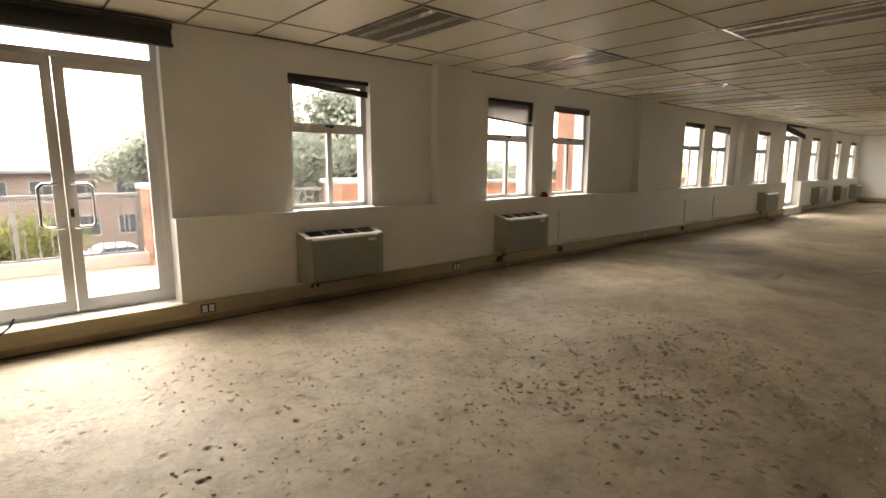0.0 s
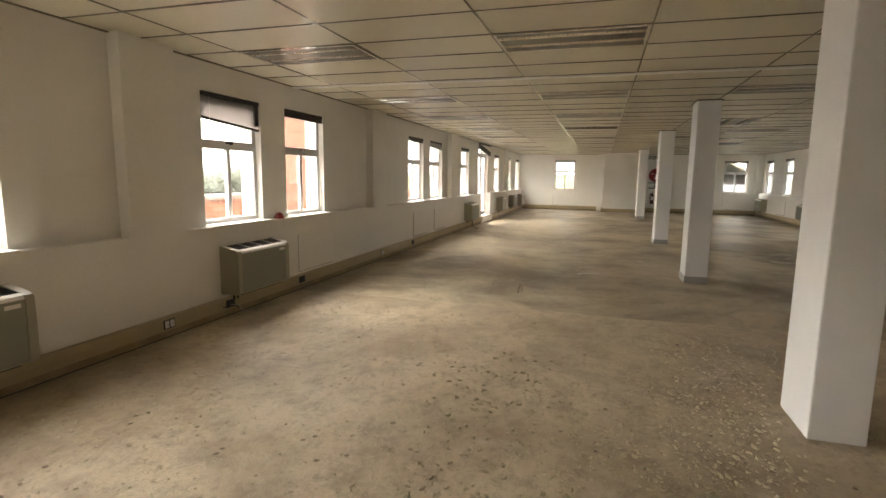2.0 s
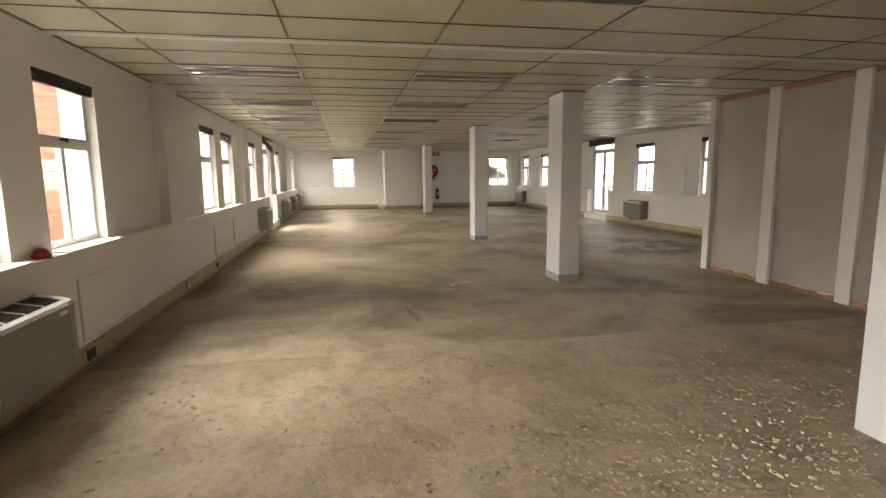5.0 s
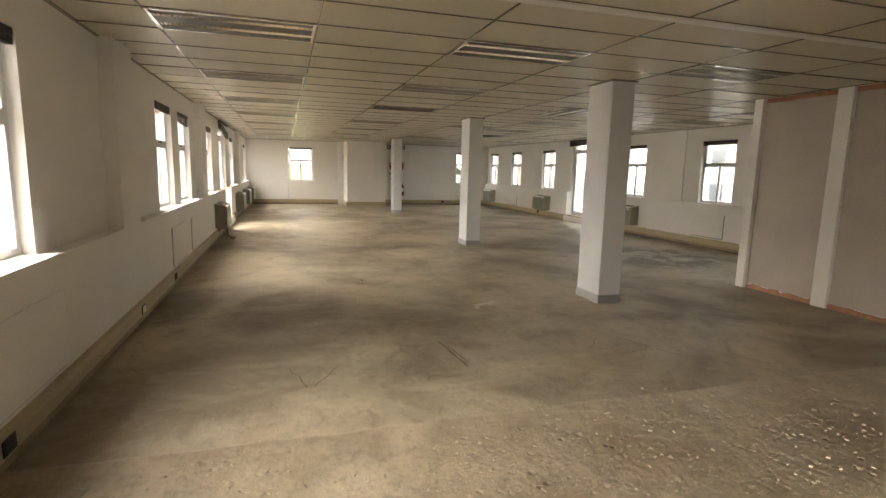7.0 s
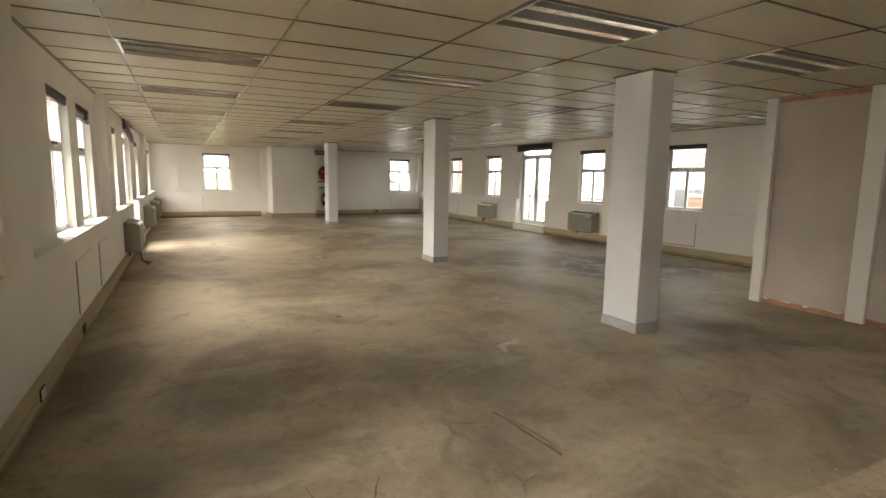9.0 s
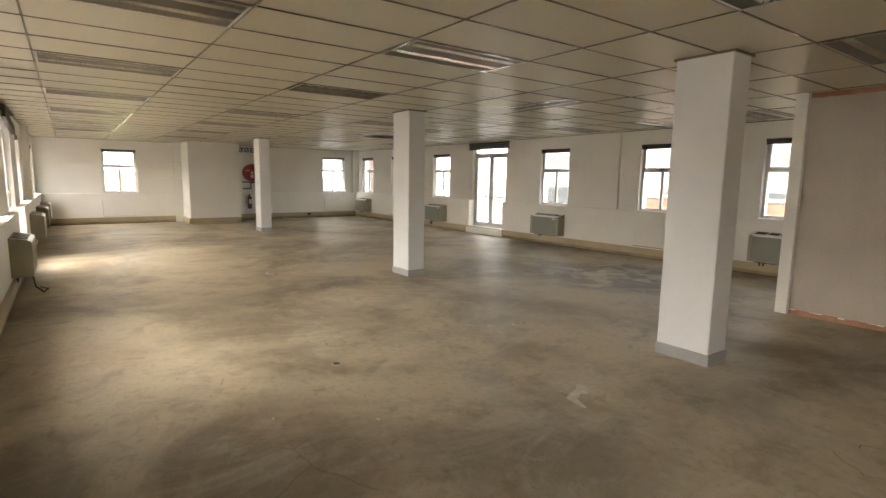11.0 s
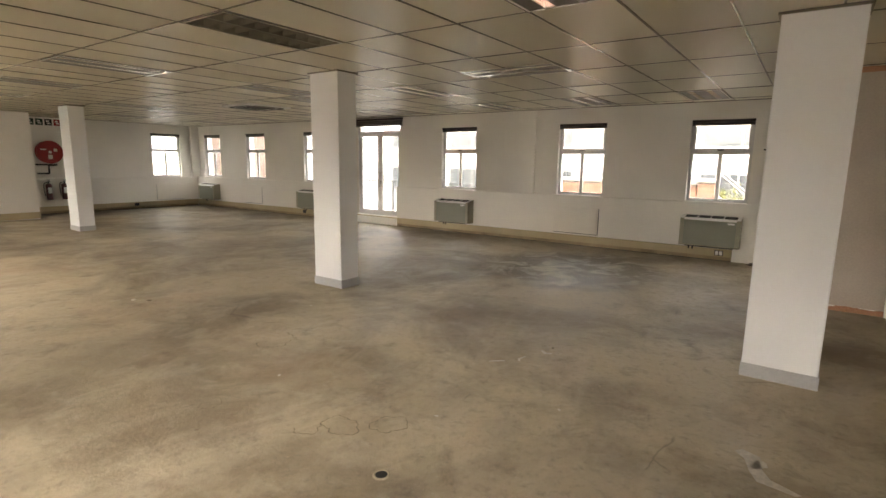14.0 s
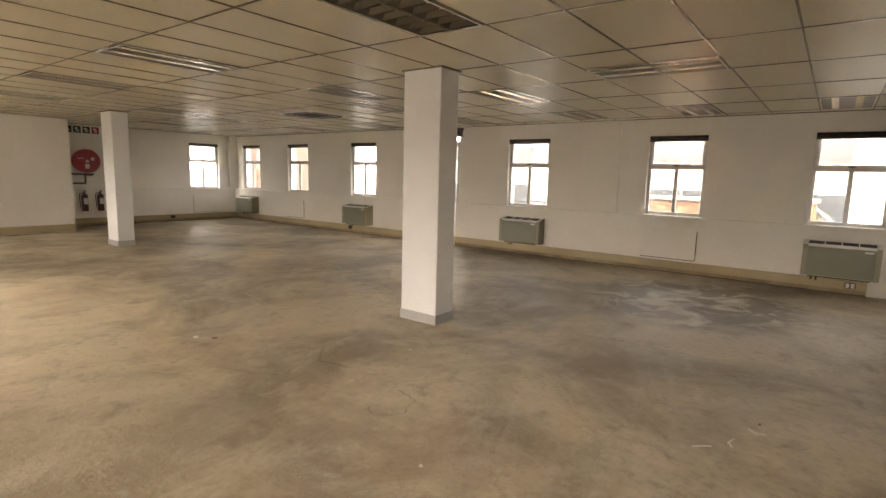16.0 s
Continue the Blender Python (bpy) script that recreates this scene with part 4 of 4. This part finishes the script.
cable("cable", "short dark cable tail at a trunking outlet", [(5.12, 5.15, 0.12), (5.16, 5.08, 0.14), (5.24, 5.06, 0.12), (5.28, 5.08, 0.09)], 0.006)
cable("cable", "dark cable stub curling up from the door sill", [(-0.25, 5.12, 0.17), (-0.16, 5.10, 0.20), (-0.08, 5.10, 0.26), (-0.05, 5.10, 0.32)], 0.008)
cable("cable", "loose black cable at the foot of the wall", arc(9.78, -4.98, 0.14, 0.08, 20, 330, z=0.02) + [(9.62, -5.08, 0.10)], 0.007)
cable("cable", "loose cable below a fan coil unit", [(15.5, 5.0, 0.235), (15.45, 4.98, 0.1), (15.5, 4.9, 0.008), (15.7, 4.86, 0.008), (15.9, 4.95, 0.008)], 0.009)


# ---- outdoors ----
GROUND = -4.2
bm = bmesh.new()
bmesh.ops.create_grid(bm, x_segments=1, y_segments=1, size=1500, matrix=Matrix.Translation((10, 0, GROUND)))
tagged(part("ground", bm, ASPHALT), "grey asphalt and paving around the building", "ground", kind="structure")
p = part("facade_base", boxes((X0 - 0.2, X1 + THICK, YL + 0.02, YL + THICK - 0.01, GROUND, -0.36), (X0 - 0.2, X1 + THICK, YR - THICK + 0.01, YR - 0.02, GROUND, -0.36)), TAN)
tagged(p, "rendered storey below the office floor", "wall", kind="structure")
p = part("roof", boxes((X0 - 0.5, X1 + 0.7, YR - 0.7, YL + 0.7, CEIL + 0.36, CEIL + 0.5)), COPING)
tagged(p, "flat roof slab over the office", "roof", kind="structure")

# terraces on both sides
TZ = 0.10
p = part("terrace_north", boxes((X0 - 1, X1 + 0.3, YL + THICK, 8.45, TZ - 0.3, TZ)), TERRACE)
tagged(p, "sunlit terracotta-tiled terrace outside the doors", "terrace", kind="structure")
p = part("terrace_south", boxes((9.0, X1 + 0.3, -7.0, YR - THICK, TZ - 0.3, TZ)), COPING)
tagged(p, "pale concrete balcony slab", "terrace", kind="structure")
p = part("terrace_kerb", boxes((X0 - 1, 3.9, 8.15, 8.4, TZ, TZ + 0.16)), COPING)
tagged(p, "pale stone kerb under the railing", "kerb", kind="structure")


def railing(x0, x1, y, base, posts):
    root = empty("railing", "grey painted steel balcony railing with upright bars", "railing", "railings")
    L = x1 - x0
    root.matrix_basis = pose(x0, y, base)
    part("top_rail", boxes((0, L, -0.025, 0.025, 0.90, 0.95), bevel=0.008), RAILING, root)
    part("bottom_rail", boxes((0, L, -0.015, 0.015, 0.14, 0.17)), RAILING, root)
    bar = None
    n = int(L / 0.13)
    for k in range(n):
        x = (k + 0.5) * L / n
        bm = boxes((-0.008, 0.008, -0.008, 0.008, 0.17, 0.90)) if bar is None else None
        if bar is None:
            bar = part("bar", bm, RAILING, root)
            bar.matrix_basis = pose(x, 0, 0)
        else:
            ob = new("bar", bar.data)
            ob.parent = root
            ob.matrix_basis = pose(x, 0, 0)
    for k in range(posts):
        x = 0.03 + k * (L - 0.06) / (posts - 1)
        part("post", boxes((x - 0.025, x + 0.025, -0.025, 0.025, 0, 0.90)), RAILING, root)


railing(-3.9, 1.42, 8.27, TZ + 0.02, 5)
railing(2.0, 4.18, 8.27, TZ + 0.02, 3)
railing(14.6, 22.0, -6.8, TZ, 6)

# projecting orange wing and its return
p = part("wing_wall", boxes((8.9, 9.4, YL + THICK + 0.002, 7.0, GROUND, 4.5)), ORANGE)
tagged(p, "orange rendered wing wall beside the windows", "wall", kind="structure")
p = part("wing_wall_south", boxes((27.3, 27.8, -9.2, YR - THICK - 0.002, GROUND, 4.5)), TAN)
tagged(p, "tan rendered return wall outside the windows", "wall", kind="structure")

# house across the yard
def house(x0, x1, y0, y1, eave, ridge, cols, material, roof_mat, rows, label):
    root = empty("house", label, "house", "houses")
    root.matrix_basis = pose(x0, y0, GROUND)
    L, D, E = x1 - x0, y1 - y0, eave - GROUND
    part("wall", boxes((0, L, 0, D, 0, E)), material, root)
    if ridge > eave:
        prof = [(-0.6, E - 0.05), (D / 2, ridge - GROUND), (D + 0.6, E - 0.05), (D + 0.6, E + 0.12), (D / 2, ridge - GROUND + 0.2), (-0.6, E + 0.12)]
        bm = extruded([(y, z) for y, z in prof], -0.5, L + 0.5)
        part("roof", bm, roof_mat, root, "pale tiled pitched roof")
        part("gutter", boxes((-0.5, L + 0.5, -0.72, -0.60, E - 0.06, E + 0.06)), RAILING, root)
    for k in range(cols):
        u = (k + 0.5) * L / cols
        for z0, z1, w in rows:
            wn_ = part("window", boxes((u - w / 2 - 0.06, u + w / 2 + 0.06, -0.03, 0.02, z0 - 0.08, z1 + 0.06)), COPING, root)
            for s in (-1, 1):
                a, b = sorted((u + s * 0.03, u + s * w / 2))
                part("pane", boxes((a, b, -0.045, -0.025, z0, z1)), WINDARK, wn_)
    return root


house(-18, 22, 38, 48, 0.95, 4.2, 19, TAN, ROOF, ((1.35, 2.5, 1.05), (3.5, 4.6, 1.05)), "tan two-storey house with pale tiled roof across the yard")
house(30, 55, 40, 52, 2.0, 2.0, 6, PALE, ROOF, ((1.2, 2.6, 2.6), (4.0, 5.4, 2.6)), "pale office block beyond the yard")
h = house(-24, 30, 0, 12, 3.6, 3.6, 12, PALE, ROOF, ((0.8, 2.4, 3.0), (3.9, 5.4, 3.0), (6.6, 7.4, 3.0)), "white office building with dark window bands")
h.matrix_basis = pose(32, -21, GROUND, 0, 0, 180)
house(44, 60, -10, -2, 1.2, 3.5, 4, PALE, ROOF, ((1.2, 2.4, 1.6), (3.4, 4.6, 1.6)), "pale house with tiled roof on the slope")

# grassy slope beyond the end wall
bm = bmesh.new()
rng = random.Random(11)
nx, ny = 16, 24
grid = [[bm.verts.new((32 + 14 * i / nx, -6 + 34 * j / ny, GROUND + 0.02 + 5.9 * (i / nx) ** 0.8 + rng.uniform(-0.15, 0.15) * (i > 0))) for j in range(ny + 1)] for i in range(nx + 1)]
for i in range(nx):
    for j in range(ny):
        bm.faces.new((grid[i][j], grid[i + 1][j], grid[i + 1][j + 1], grid[i][j + 1]))
tagged(part("grass_bank", bm, GRASS), "yellow-green grassy bank beyond the end windows", "grass bank", kind="structure")


def tree(x, y, h, spread, seed, leaf, label, leaves=2600, size=0.22):
    rng = random.Random(seed)
    root = empty("tree", label, "tree", "trees")
    root.matrix_basis = pose(x, y, GROUND)
    bm = bmesh.new()
    tips = []

    def limb(a, way, length, r, depth):
        b = a + way * length
        q = way.to_track_quat("Z", "Y").to_matrix().to_4x4()
        bmesh.ops.create_cone(bm, cap_ends=True, segments=7, radius1=r, radius2=r * 0.65, depth=length, matrix=Matrix.Translation((a + b) / 2) @ q)
        if depth == 0:
            tips.append(b)
            return
        for k in range(rng.choice((2, 3, 3))):
            w = (way + Vector((rng.uniform(-1, 1), rng.uniform(-1, 1), rng.uniform(-0.25, 0.6))) * 0.75).normalized()
            limb(b, w, length * rng.uniform(0.6, 0.85), r * 0.6, depth - 1)
        if depth < 3:
            tips.append(b)

    limb(Vector((0, 0, 0)), Vector((rng.uniform(-0.1, 0.1), rng.uniform(-0.1, 0.1), 1)).normalized(), h * 0.3, h * 0.025, 4)
    part("trunk", bm, BARK, root)
    top = max(t.z for t in tips)
    wide = max(abs(c) for t in tips for c in (t.x, t.y))
    verts, faces = [], []
    for k in range(leaves):
        t = rng.choice(tips)
        c = t + Vector((rng.gauss(0, 1), rng.gauss(0, 1), rng.gauss(0, 0.8))) * h * 0.055
        n = Vector((rng.uniform(-1, 1), rng.uniform(-1, 1), rng.uniform(-1, 1))).normalized()
        u = n.orthogonal().normalized() * size * rng.uniform(0.5, 1.3)
        v = n.cross(u).normalized() * size * rng.uniform(0.25, 0.6)
        i = len(verts)
        verts += [c - u, c + v, c + u, c - v]
        faces.append((i, i + 1, i + 2, i + 3))
    me = bpy.data.meshes.new("crown")
    me.from_pydata([tuple(v) for v in verts], [], faces)
    me.materials.append(leaf)
    ob = new("crown", me)
    ob.parent = root
    for o in root.children:
        o.scale = (spread, spread, 1)


tree(9.5, 20, 9.5, 1.1, 3, LEAF, "tall grey-green tree with an open crown beyond the terrace", 14000, 0.13)
tree(14.5, 22, 8.5, 1.2, 8, LEAF, "grey-green tree with an uneven crown", 12000, 0.13)
tree(6.0, 29, 8.0, 1.0, 5, LEAF, "grey-green tree in front of a house", 6000, 0.14)
tree(8.2, 18.5, 6.4, 1.3, 61, LEAF, "low bushy grey-green tree", 9000, 0.12)
tree(11.6, 19.5, 6.8, 1.3, 62, LEAF, "low bushy grey-green tree", 9000, 0.12)
tree(0.4, 17.5, 4.6, 0.9, 21, LEAF2, "small yellow-green tree below the terrace railing", 6000, 0.08)
tree(24, 30, 6.0, 1.3, 31, LEAF, "low bushy green tree", 5000, 0.15)
tree(22.5, 21.5, 6.1, 1.5, 51, LEAF, "low bushy grey-green tree", 6000, 0.12)
tree(25.5, 22.3, 6.2, 1.5, 52, LEAF, "low bushy grey-green tree", 6000, 0.12)
tree(29, 23.5, 6.0, 1.5, 53, LEAF, "low bushy grey-green tree", 6000, 0.12)
tree(30, 33, 5.6, 1.4, 32, LEAF, "low bushy green tree", 5000, 0.15)
tree(38, 27, 5.6, 1.4, 35, LEAF, "low bushy green tree", 5000, 0.15)
tree(14.8, -15, 5.4, 1.0, 41, LEAF2, "yellow-green shrub behind a brick wall", 5000, 0.09)
tree(12.6, -15.5, 5.2, 1.0, 42, LEAF2, "yellow-green shrub behind a brick wall", 5000, 0.09)


def car(x, y, rz, paint, label):
    root = empty("car", label, "car", "parked cars")
    root.matrix_basis = pose(x, y, GROUND, 0, 0, rz)
    prof = [(-2.1, 0.3), (-2.15, 0.7), (-1.95, 0.95), (-1.25, 1.0), (-0.6, 1.42), (0.75, 1.45), (1.5, 1.05), (2.1, 0.95), (2.15, 0.35)]
    bm = extruded(prof, -0.85, 0.85)
    bmesh.ops.bevel(bm, geom=list(bm.edges), offset=0.05, segments=2, affect="EDGES")
    part("body", bm, paint, root)
    for s in (-1, 1):
        part("side_window", extruded([(-1.05, 1.0), (-0.55, 1.34), (0.7, 1.36), (1.2, 1.02)], s * 0.842 if s > 0 else -0.856, 0.856 if s > 0 else -0.842), WINDARK, root)
        for wy in (-1.3, 1.35):
            bm = bmesh.new()
            rod(bm, (s * 0.68, wy, 0.32), (s * 0.88, wy, 0.32), 0.32, 20)
            w = part("wheel", bm, BLACK, root)
            bm = bmesh.new()
            rod(bm, (s * 0.86, wy, 0.32), (s * 0.89, wy, 0.32), 0.19, 16)
            part("rim", bm, RAILING, w)


car(-1.5, 31, 90, CARPAINT, "dark parked car in front of a house")
car(4.6, 32, 90, CARWHITE, "white parked car in front of a house")
car(9.5, 32, 90, CARPAINT, "dark parked car in front of a house")
car(-6.5, 29, 60, CARWHITE, "white parked car in the yard")

# outside steel stair and brick planter on the south side
root = empty("steel_stair", "grey steel outside stair with railings", "stair")
root.matrix_basis = pose(9.0, -15.0, GROUND)
bm = bmesh.new()
for s in (0, 1.0):
    rod(bm, (0, s, 2.4), (4.2, s, 6.0), 0.07, 6)
    rod(bm, (0, s, 3.3), (4.2, s, 6.9), 0.03, 6)
part("stringer", bm, RAILING, root)
bm = bmesh.new()
for k in range(18):
    box(bm, 0.1 + k * 0.235, 0.36 + k * 0.235, 0, 1.0, 2.5 + k * 0.2, 2.53 + k * 0.2)
part("tread", bm, RAILING, root)
bm = bmesh.new()
for k in range(10):
    for s in (0, 1.0):
        rod(bm, (0.2 + k * 0.42, s, 2.5 + k * 0.36), (0.2 + k * 0.42, s, 3.45 + k * 0.36), 0.015, 5)
for q in ((0, 0), (0, 1.0), (4.2, 0), (4.2, 1.0)):
    rod(bm, (q[0], q[1], 0), (q[0], q[1], 2.4 if q[0] == 0 else 6.0), 0.06, 6)
part("baluster", bm, RAILING, root)
part("landing", boxes((-2.4, 0.1, 0, 1.0, 2.4, 2.48)), RAILING, root)

# ---- chips and dust lying on the screed ----
def chips(name, label, seed, n, area, cluster, lo, hi):
    rng = random.Random(seed)
    verts, faces = [], []
    x0, x1, y0, y1 = area
    centres = [(rng.uniform(x0, x1), rng.uniform(y0, y1), rng.uniform(0.1, 0.5)) for _ in range(cluster)]
    for k in range(n):
        if rng.random() < 0.65:
            cx, cy, r = rng.choice(centres)
            x, y = rng.gauss(cx, r), rng.gauss(cy, r)
        else:
            x, y = rng.uniform(x0, x1), rng.uniform(y0, y1)
        if not (X0 < x < X1 - 0.3 and YR + 0.25 < y < YL - 0.25):
            continue
        s = lo + (hi - lo) * rng.random() ** 3
        a = rng.uniform(0, 6.28)
        m = rng.choice((4, 5, 6))
        i = len(verts)
        st = rng.uniform(0.3, 0.8)
        for j in range(m):
            t = 6.283 * j / m + rng.uniform(-0.3, 0.3)
            px, py = s * math.cos(t), s * st * math.sin(t)
            verts.append((x + px * math.cos(a) - py * math.sin(a), y + px * math.sin(a) + py * math.cos(a), -0.001))
        tz = s * rng.uniform(0.35, 0.8)
        for j in range(m):
            vx, vy, _ = verts[i + j]
            verts.append((x + (vx - x) * 0.6 + rng.uniform(-0.2, 0.2) * s, y + (vy - y) * 0.6 + rng.uniform(-0.2, 0.2) * s, tz * rng.uniform(0.6, 1.1)))
        faces.append(tuple(range(i + m, i + 2 * m)))
        for j in range(m):
            q = (j + 1) % m
            faces.append((i + j, i + q, i + m + q, i + m + j))
    me = bpy.data.meshes.new(name)
    me.from_pydata(verts, [], faces)
    me.materials.append(CHIP)
    tagged(new(name, me), label, "debris", kind="stuff")


chips("screed_chips", "loose chips of broken screed scattered on the floor", 1, 6500, (0.4, 6.4, 0.2, 4.6), 150, 0.003, 0.015)
chips("screed_chips", "a dense patch of broken screed chips on the floor", 5, 1900, (2.3, 4.6, 0.3, 2.3), 80, 0.004, 0.029)
chips("screed_chips", "fine screed crumbs scattered on the floor", 2, 900, (6.7, 14.0, -2.0, 4.8), 90, 0.002, 0.008)
chips("screed_chips", "sparse screed crumbs on the floor", 3, 700, (9.8, 24.0, -4.8, 4.8), 60, 0.002, 0.010)
chips("screed_chips", "crumbs round the foot of a stripped column", 4, 700, (4.0, 5.2, -0.7, -0.1), 10, 0.003, 0.015)


def scrap(x, y, r, material, label):
    """A thin broken flake lying on the screed."""
    rng = random.Random(int(x * 100 + y * 10))
    bm = bmesh.new()
    n = 9
    low = [bm.verts.new((r * rng.uniform(0.6, 1.1) * math.cos(6.283 * k / n), r * 0.6 * rng.uniform(0.6, 1.1) * math.sin(6.283 * k / n), 0)) for k in range(n)]
    top = [bm.verts.new((v.co.x * 0.85, v.co.y * 0.85, r * rng.uniform(0.10, 0.30))) for v in low]
    bm.faces.new(top)
    for k in range(n):
        q = (k + 1) % n
        bm.faces.new((low[k], low[q], top[q], top[k]))
    ob = tagged(part("screed_flake", bm, material), label, "debris", "loose flakes")
    ob.matrix_basis = pose(x, y, 0, 0, 0, rng.uniform(0, 180))


for x, y, r in ((15.36, 1.97, 0.05), (12.32, 2.3, 0.02), (9.75, 2.98, 0.022), (10.15, 3.55, 0.014), (11.0, 2.1, 0.018), (10.4, 1.55, 0.016), (8.9, 3.3, 0.018), (13.6, 0.9, 0.02)):
    scrap(x, y, r, PAINT, "small pale flake of mortar lying on the screed")
for x, y, r in ((15.2, 1.88, 0.035), (12.05, 3.1, 0.016), (10.9, 0.5, 0.02), (9.3, 3.9, 0.018)):
    scrap(x, y, r, MARK, "small dark scrap lying on the screed")


def floor_mark(name, label, material, loops):
    """A thin uneven film on the screed; loops are strips of (x, y, half width)."""
    bm = bmesh.new()
    rng = random.Random(len(label))
    for loop in loops:
        last = None
        for i, (x, y, w) in enumerate(loop):
            nx_, ny_ = loop[min(i + 1, len(loop) - 1)][:2], loop[max(i - 1, 0)][:2]
            d = Vector((nx_[0] - ny_[0], nx_[1] - ny_[1], 0)).normalized()
            o = Vector((-d.y, d.x, 0)) * w * rng.uniform(0.4, 1.3)
            p = Vector((x, y, 0.0015)) + Vector((rng.uniform(-1, 1), rng.uniform(-1, 1), 0)) * w * 0.8
            pair = bm.verts.new(p + o), bm.verts.new(p - o)
            if last:
                bm.faces.new((last[0], pair[0], pair[1], last[1]))
            last = pair
    tagged(part(name, bm, material), label, "floor mark", "floor marks", "structure")


def ring(x, y, rx, ry, a0, a1, w=0.0032, n=40):
    turns = [radians(a0 + (a1 - a0) * k / n) for k in range(n + 1)]
    bend = [1 + 0.13 * math.sin(2 * a + 9 * x) + 0.10 * math.sin(5 * a + 7 * y) + 0.05 * math.sin(11 * a + 3 * x) for a in turns]
    return [(x + rx * c * math.cos(a), y + ry * c * math.sin(a), w) for a, c in zip(turns, bend)]


floor_mark("trim_crack_ring", "hairline curved crack in the screed", MARK, [ring(12.98, 1.83, 0.16, 0.17, 60, 300)])
floor_mark("trim_crack_ring", "two hairline ring cracks in the screed", MARK, [ring(11.40, 2.55, 0.12, 0.10, 0, 360), ring(11.17, 2.36, 0.10, 0.11, 0, 350), ring(11.56, 2.68, 0.10, 0.08, 60, 250), ring(12.3, 2.86, 0.07, 0.07, 30, 320)])
floor_mark("trim_crack_ring", "faint ring crack in the screed", MARK, [ring(7.63, 0.84, 0.20, 0.21, 20, 330)])
floor_mark("trim_crack", "forked hairline crack in the screed", MARK, [[(7.76, 3.79, 0.004), (7.64, 3.77, 0.006), (7.55, 3.71, 0.005), (7.44, 3.70, 0.006), (7.31, 3.66, 0.004)], [(7.68, 3.42, 0.003), (7.60, 3.47, 0.005), (7.52, 3.50, 0.005), (7.40, 3.59, 0.006), (7.31, 3.62, 0.004)]])
floor_mark("trim_crack", "pale wandering crack in the rough screed", PAINT, [[(6.14, -0.20, 0.006), (6.02, -0.13, 0.008), (5.90, -0.19, 0.006), (5.79, -0.14, 0.008), (5.66, -0.13, 0.006), (5.47, -0.05, 0.004)]])
floor_mark("trim_scrape", "dark scrape across the screed", MARK, [[(8.09 - 0.08 * k, 2.46 - 0.008 * k, 0.012) for k in range(9)], [(7.98 - 0.08 * k, 2.41 - 0.008 * k, 0.006) for k in range(7)]])
floor_mark("trim_paint", "pale paint spill on the screed", PAINT, [[(9.39, 1.41, 0.03), (9.33, 1.46, 0.05), (9.27, 1.53, 0.05), (9.20, 1.61, 0.05), (9.11, 1.71, 0.03)]])
floor_mark("trim_paint", "pale paint flecks on the screed", PAINT, [[(9.31, 1.56, 0.02), (9.28, 1.50, 0.035), (9.24, 1.46, 0.02)], [(10.95, 0.62, 0.01), (10.9, 0.66, 0.02), (10.86, 0.64, 0.01)], [(11.1, 1.02, 0.008), (11.16, 1.05, 0.016), (11.2, 1.1, 0.008)], [(11.0, 0.82, 0.006), (11.03, 0.9, 0.012), (11.0, 0.95, 0.006)]])

# ---- brickwork, brick by brick ----
def brick_wall(name, label, x0, x1, y0, y1, z0, z1):
    """Bricks 0.22 x 0.075 in 12 mm mortar, each reaching through the wall."""
    root = tagged(new(name), label, "brick wall", kind="structure")
    part("mortar", boxes((x0 + 0.006, x1 - 0.006, y0 + 0.006, y1 - 0.006, z0, z1)), MORTAR, root)
    full = {}
    course, row = z0, 0
    while course + 0.07 < z1:
        u = x0 - (0.116 if row % 2 else 0)
        while u < x1 - 0.02:
            a, b = max(u, x0), min(u + 0.22, x1)
            if b - a > 0.03:
                key = round(b - a, 3)
                if key not in full:
                    me = bpy.data.meshes.new("brick")
                    bb = boxes((-key / 2, key / 2, 0, y1 - y0, 0, 0.073))
                    bmesh.ops.recalc_face_normals(bb, faces=bb.faces)
                    bb.to_mesh(me)
                    bb.free()
                    me.materials.append(BRICK)
                    full[key] = me
                ob = new("brick", full[key])
                ob.parent = root
                ob.matrix_basis = pose((a + b) / 2, y0, course)
            u += 0.232
        course += 0.085
        row += 1
    part("coping", boxes((x0 - 0.05, x1 + 0.05, y0 - 0.05, y1 + 0.05, z1, z1 + 0.07), bevel=0.008), COPING, root, "pale stone coping")


brick_wall("brick_pier", "red brick pier with pale stone coping on the terrace", 1.46, 1.95, 7.95, 8.40, TZ, 1.12)
brick_wall("brick_parapet", "red brick terrace parapet with pale stone coping", 4.26, 5.25, 7.80, 8.40, TZ, 1.14)
brick_wall("brick_parapet_long", "long red brick terrace parapet with pale coping", 5.32, 9.50, 8.10, 8.40, TZ, 1.06)
brick_wall("brick_pier_south", "orange-red brick pier with pale coping on a podium", 10.93, 11.28, -8.64, -8.26, 0.0, 1.22)
brick_wall("brick_planter", "red brick garden wall outside the south windows", 11.3, 15.2, -8.6, -8.3, 0.0, 1.16)
p = part("planter_slab", boxes((10.8, 15.4, -8.8, YR - THICK - 0.01, GROUND, -0.01)), COPING)
tagged(p, "concrete podium under a garden wall", "podium", kind="structure")
p = part("parapet_far", boxes((9.95, 26.5, 8.1, 8.4, TZ, 1.06)), BRICK)
tagged(p, "red brick terrace parapet seen at a slant", "brick wall", kind="structure")
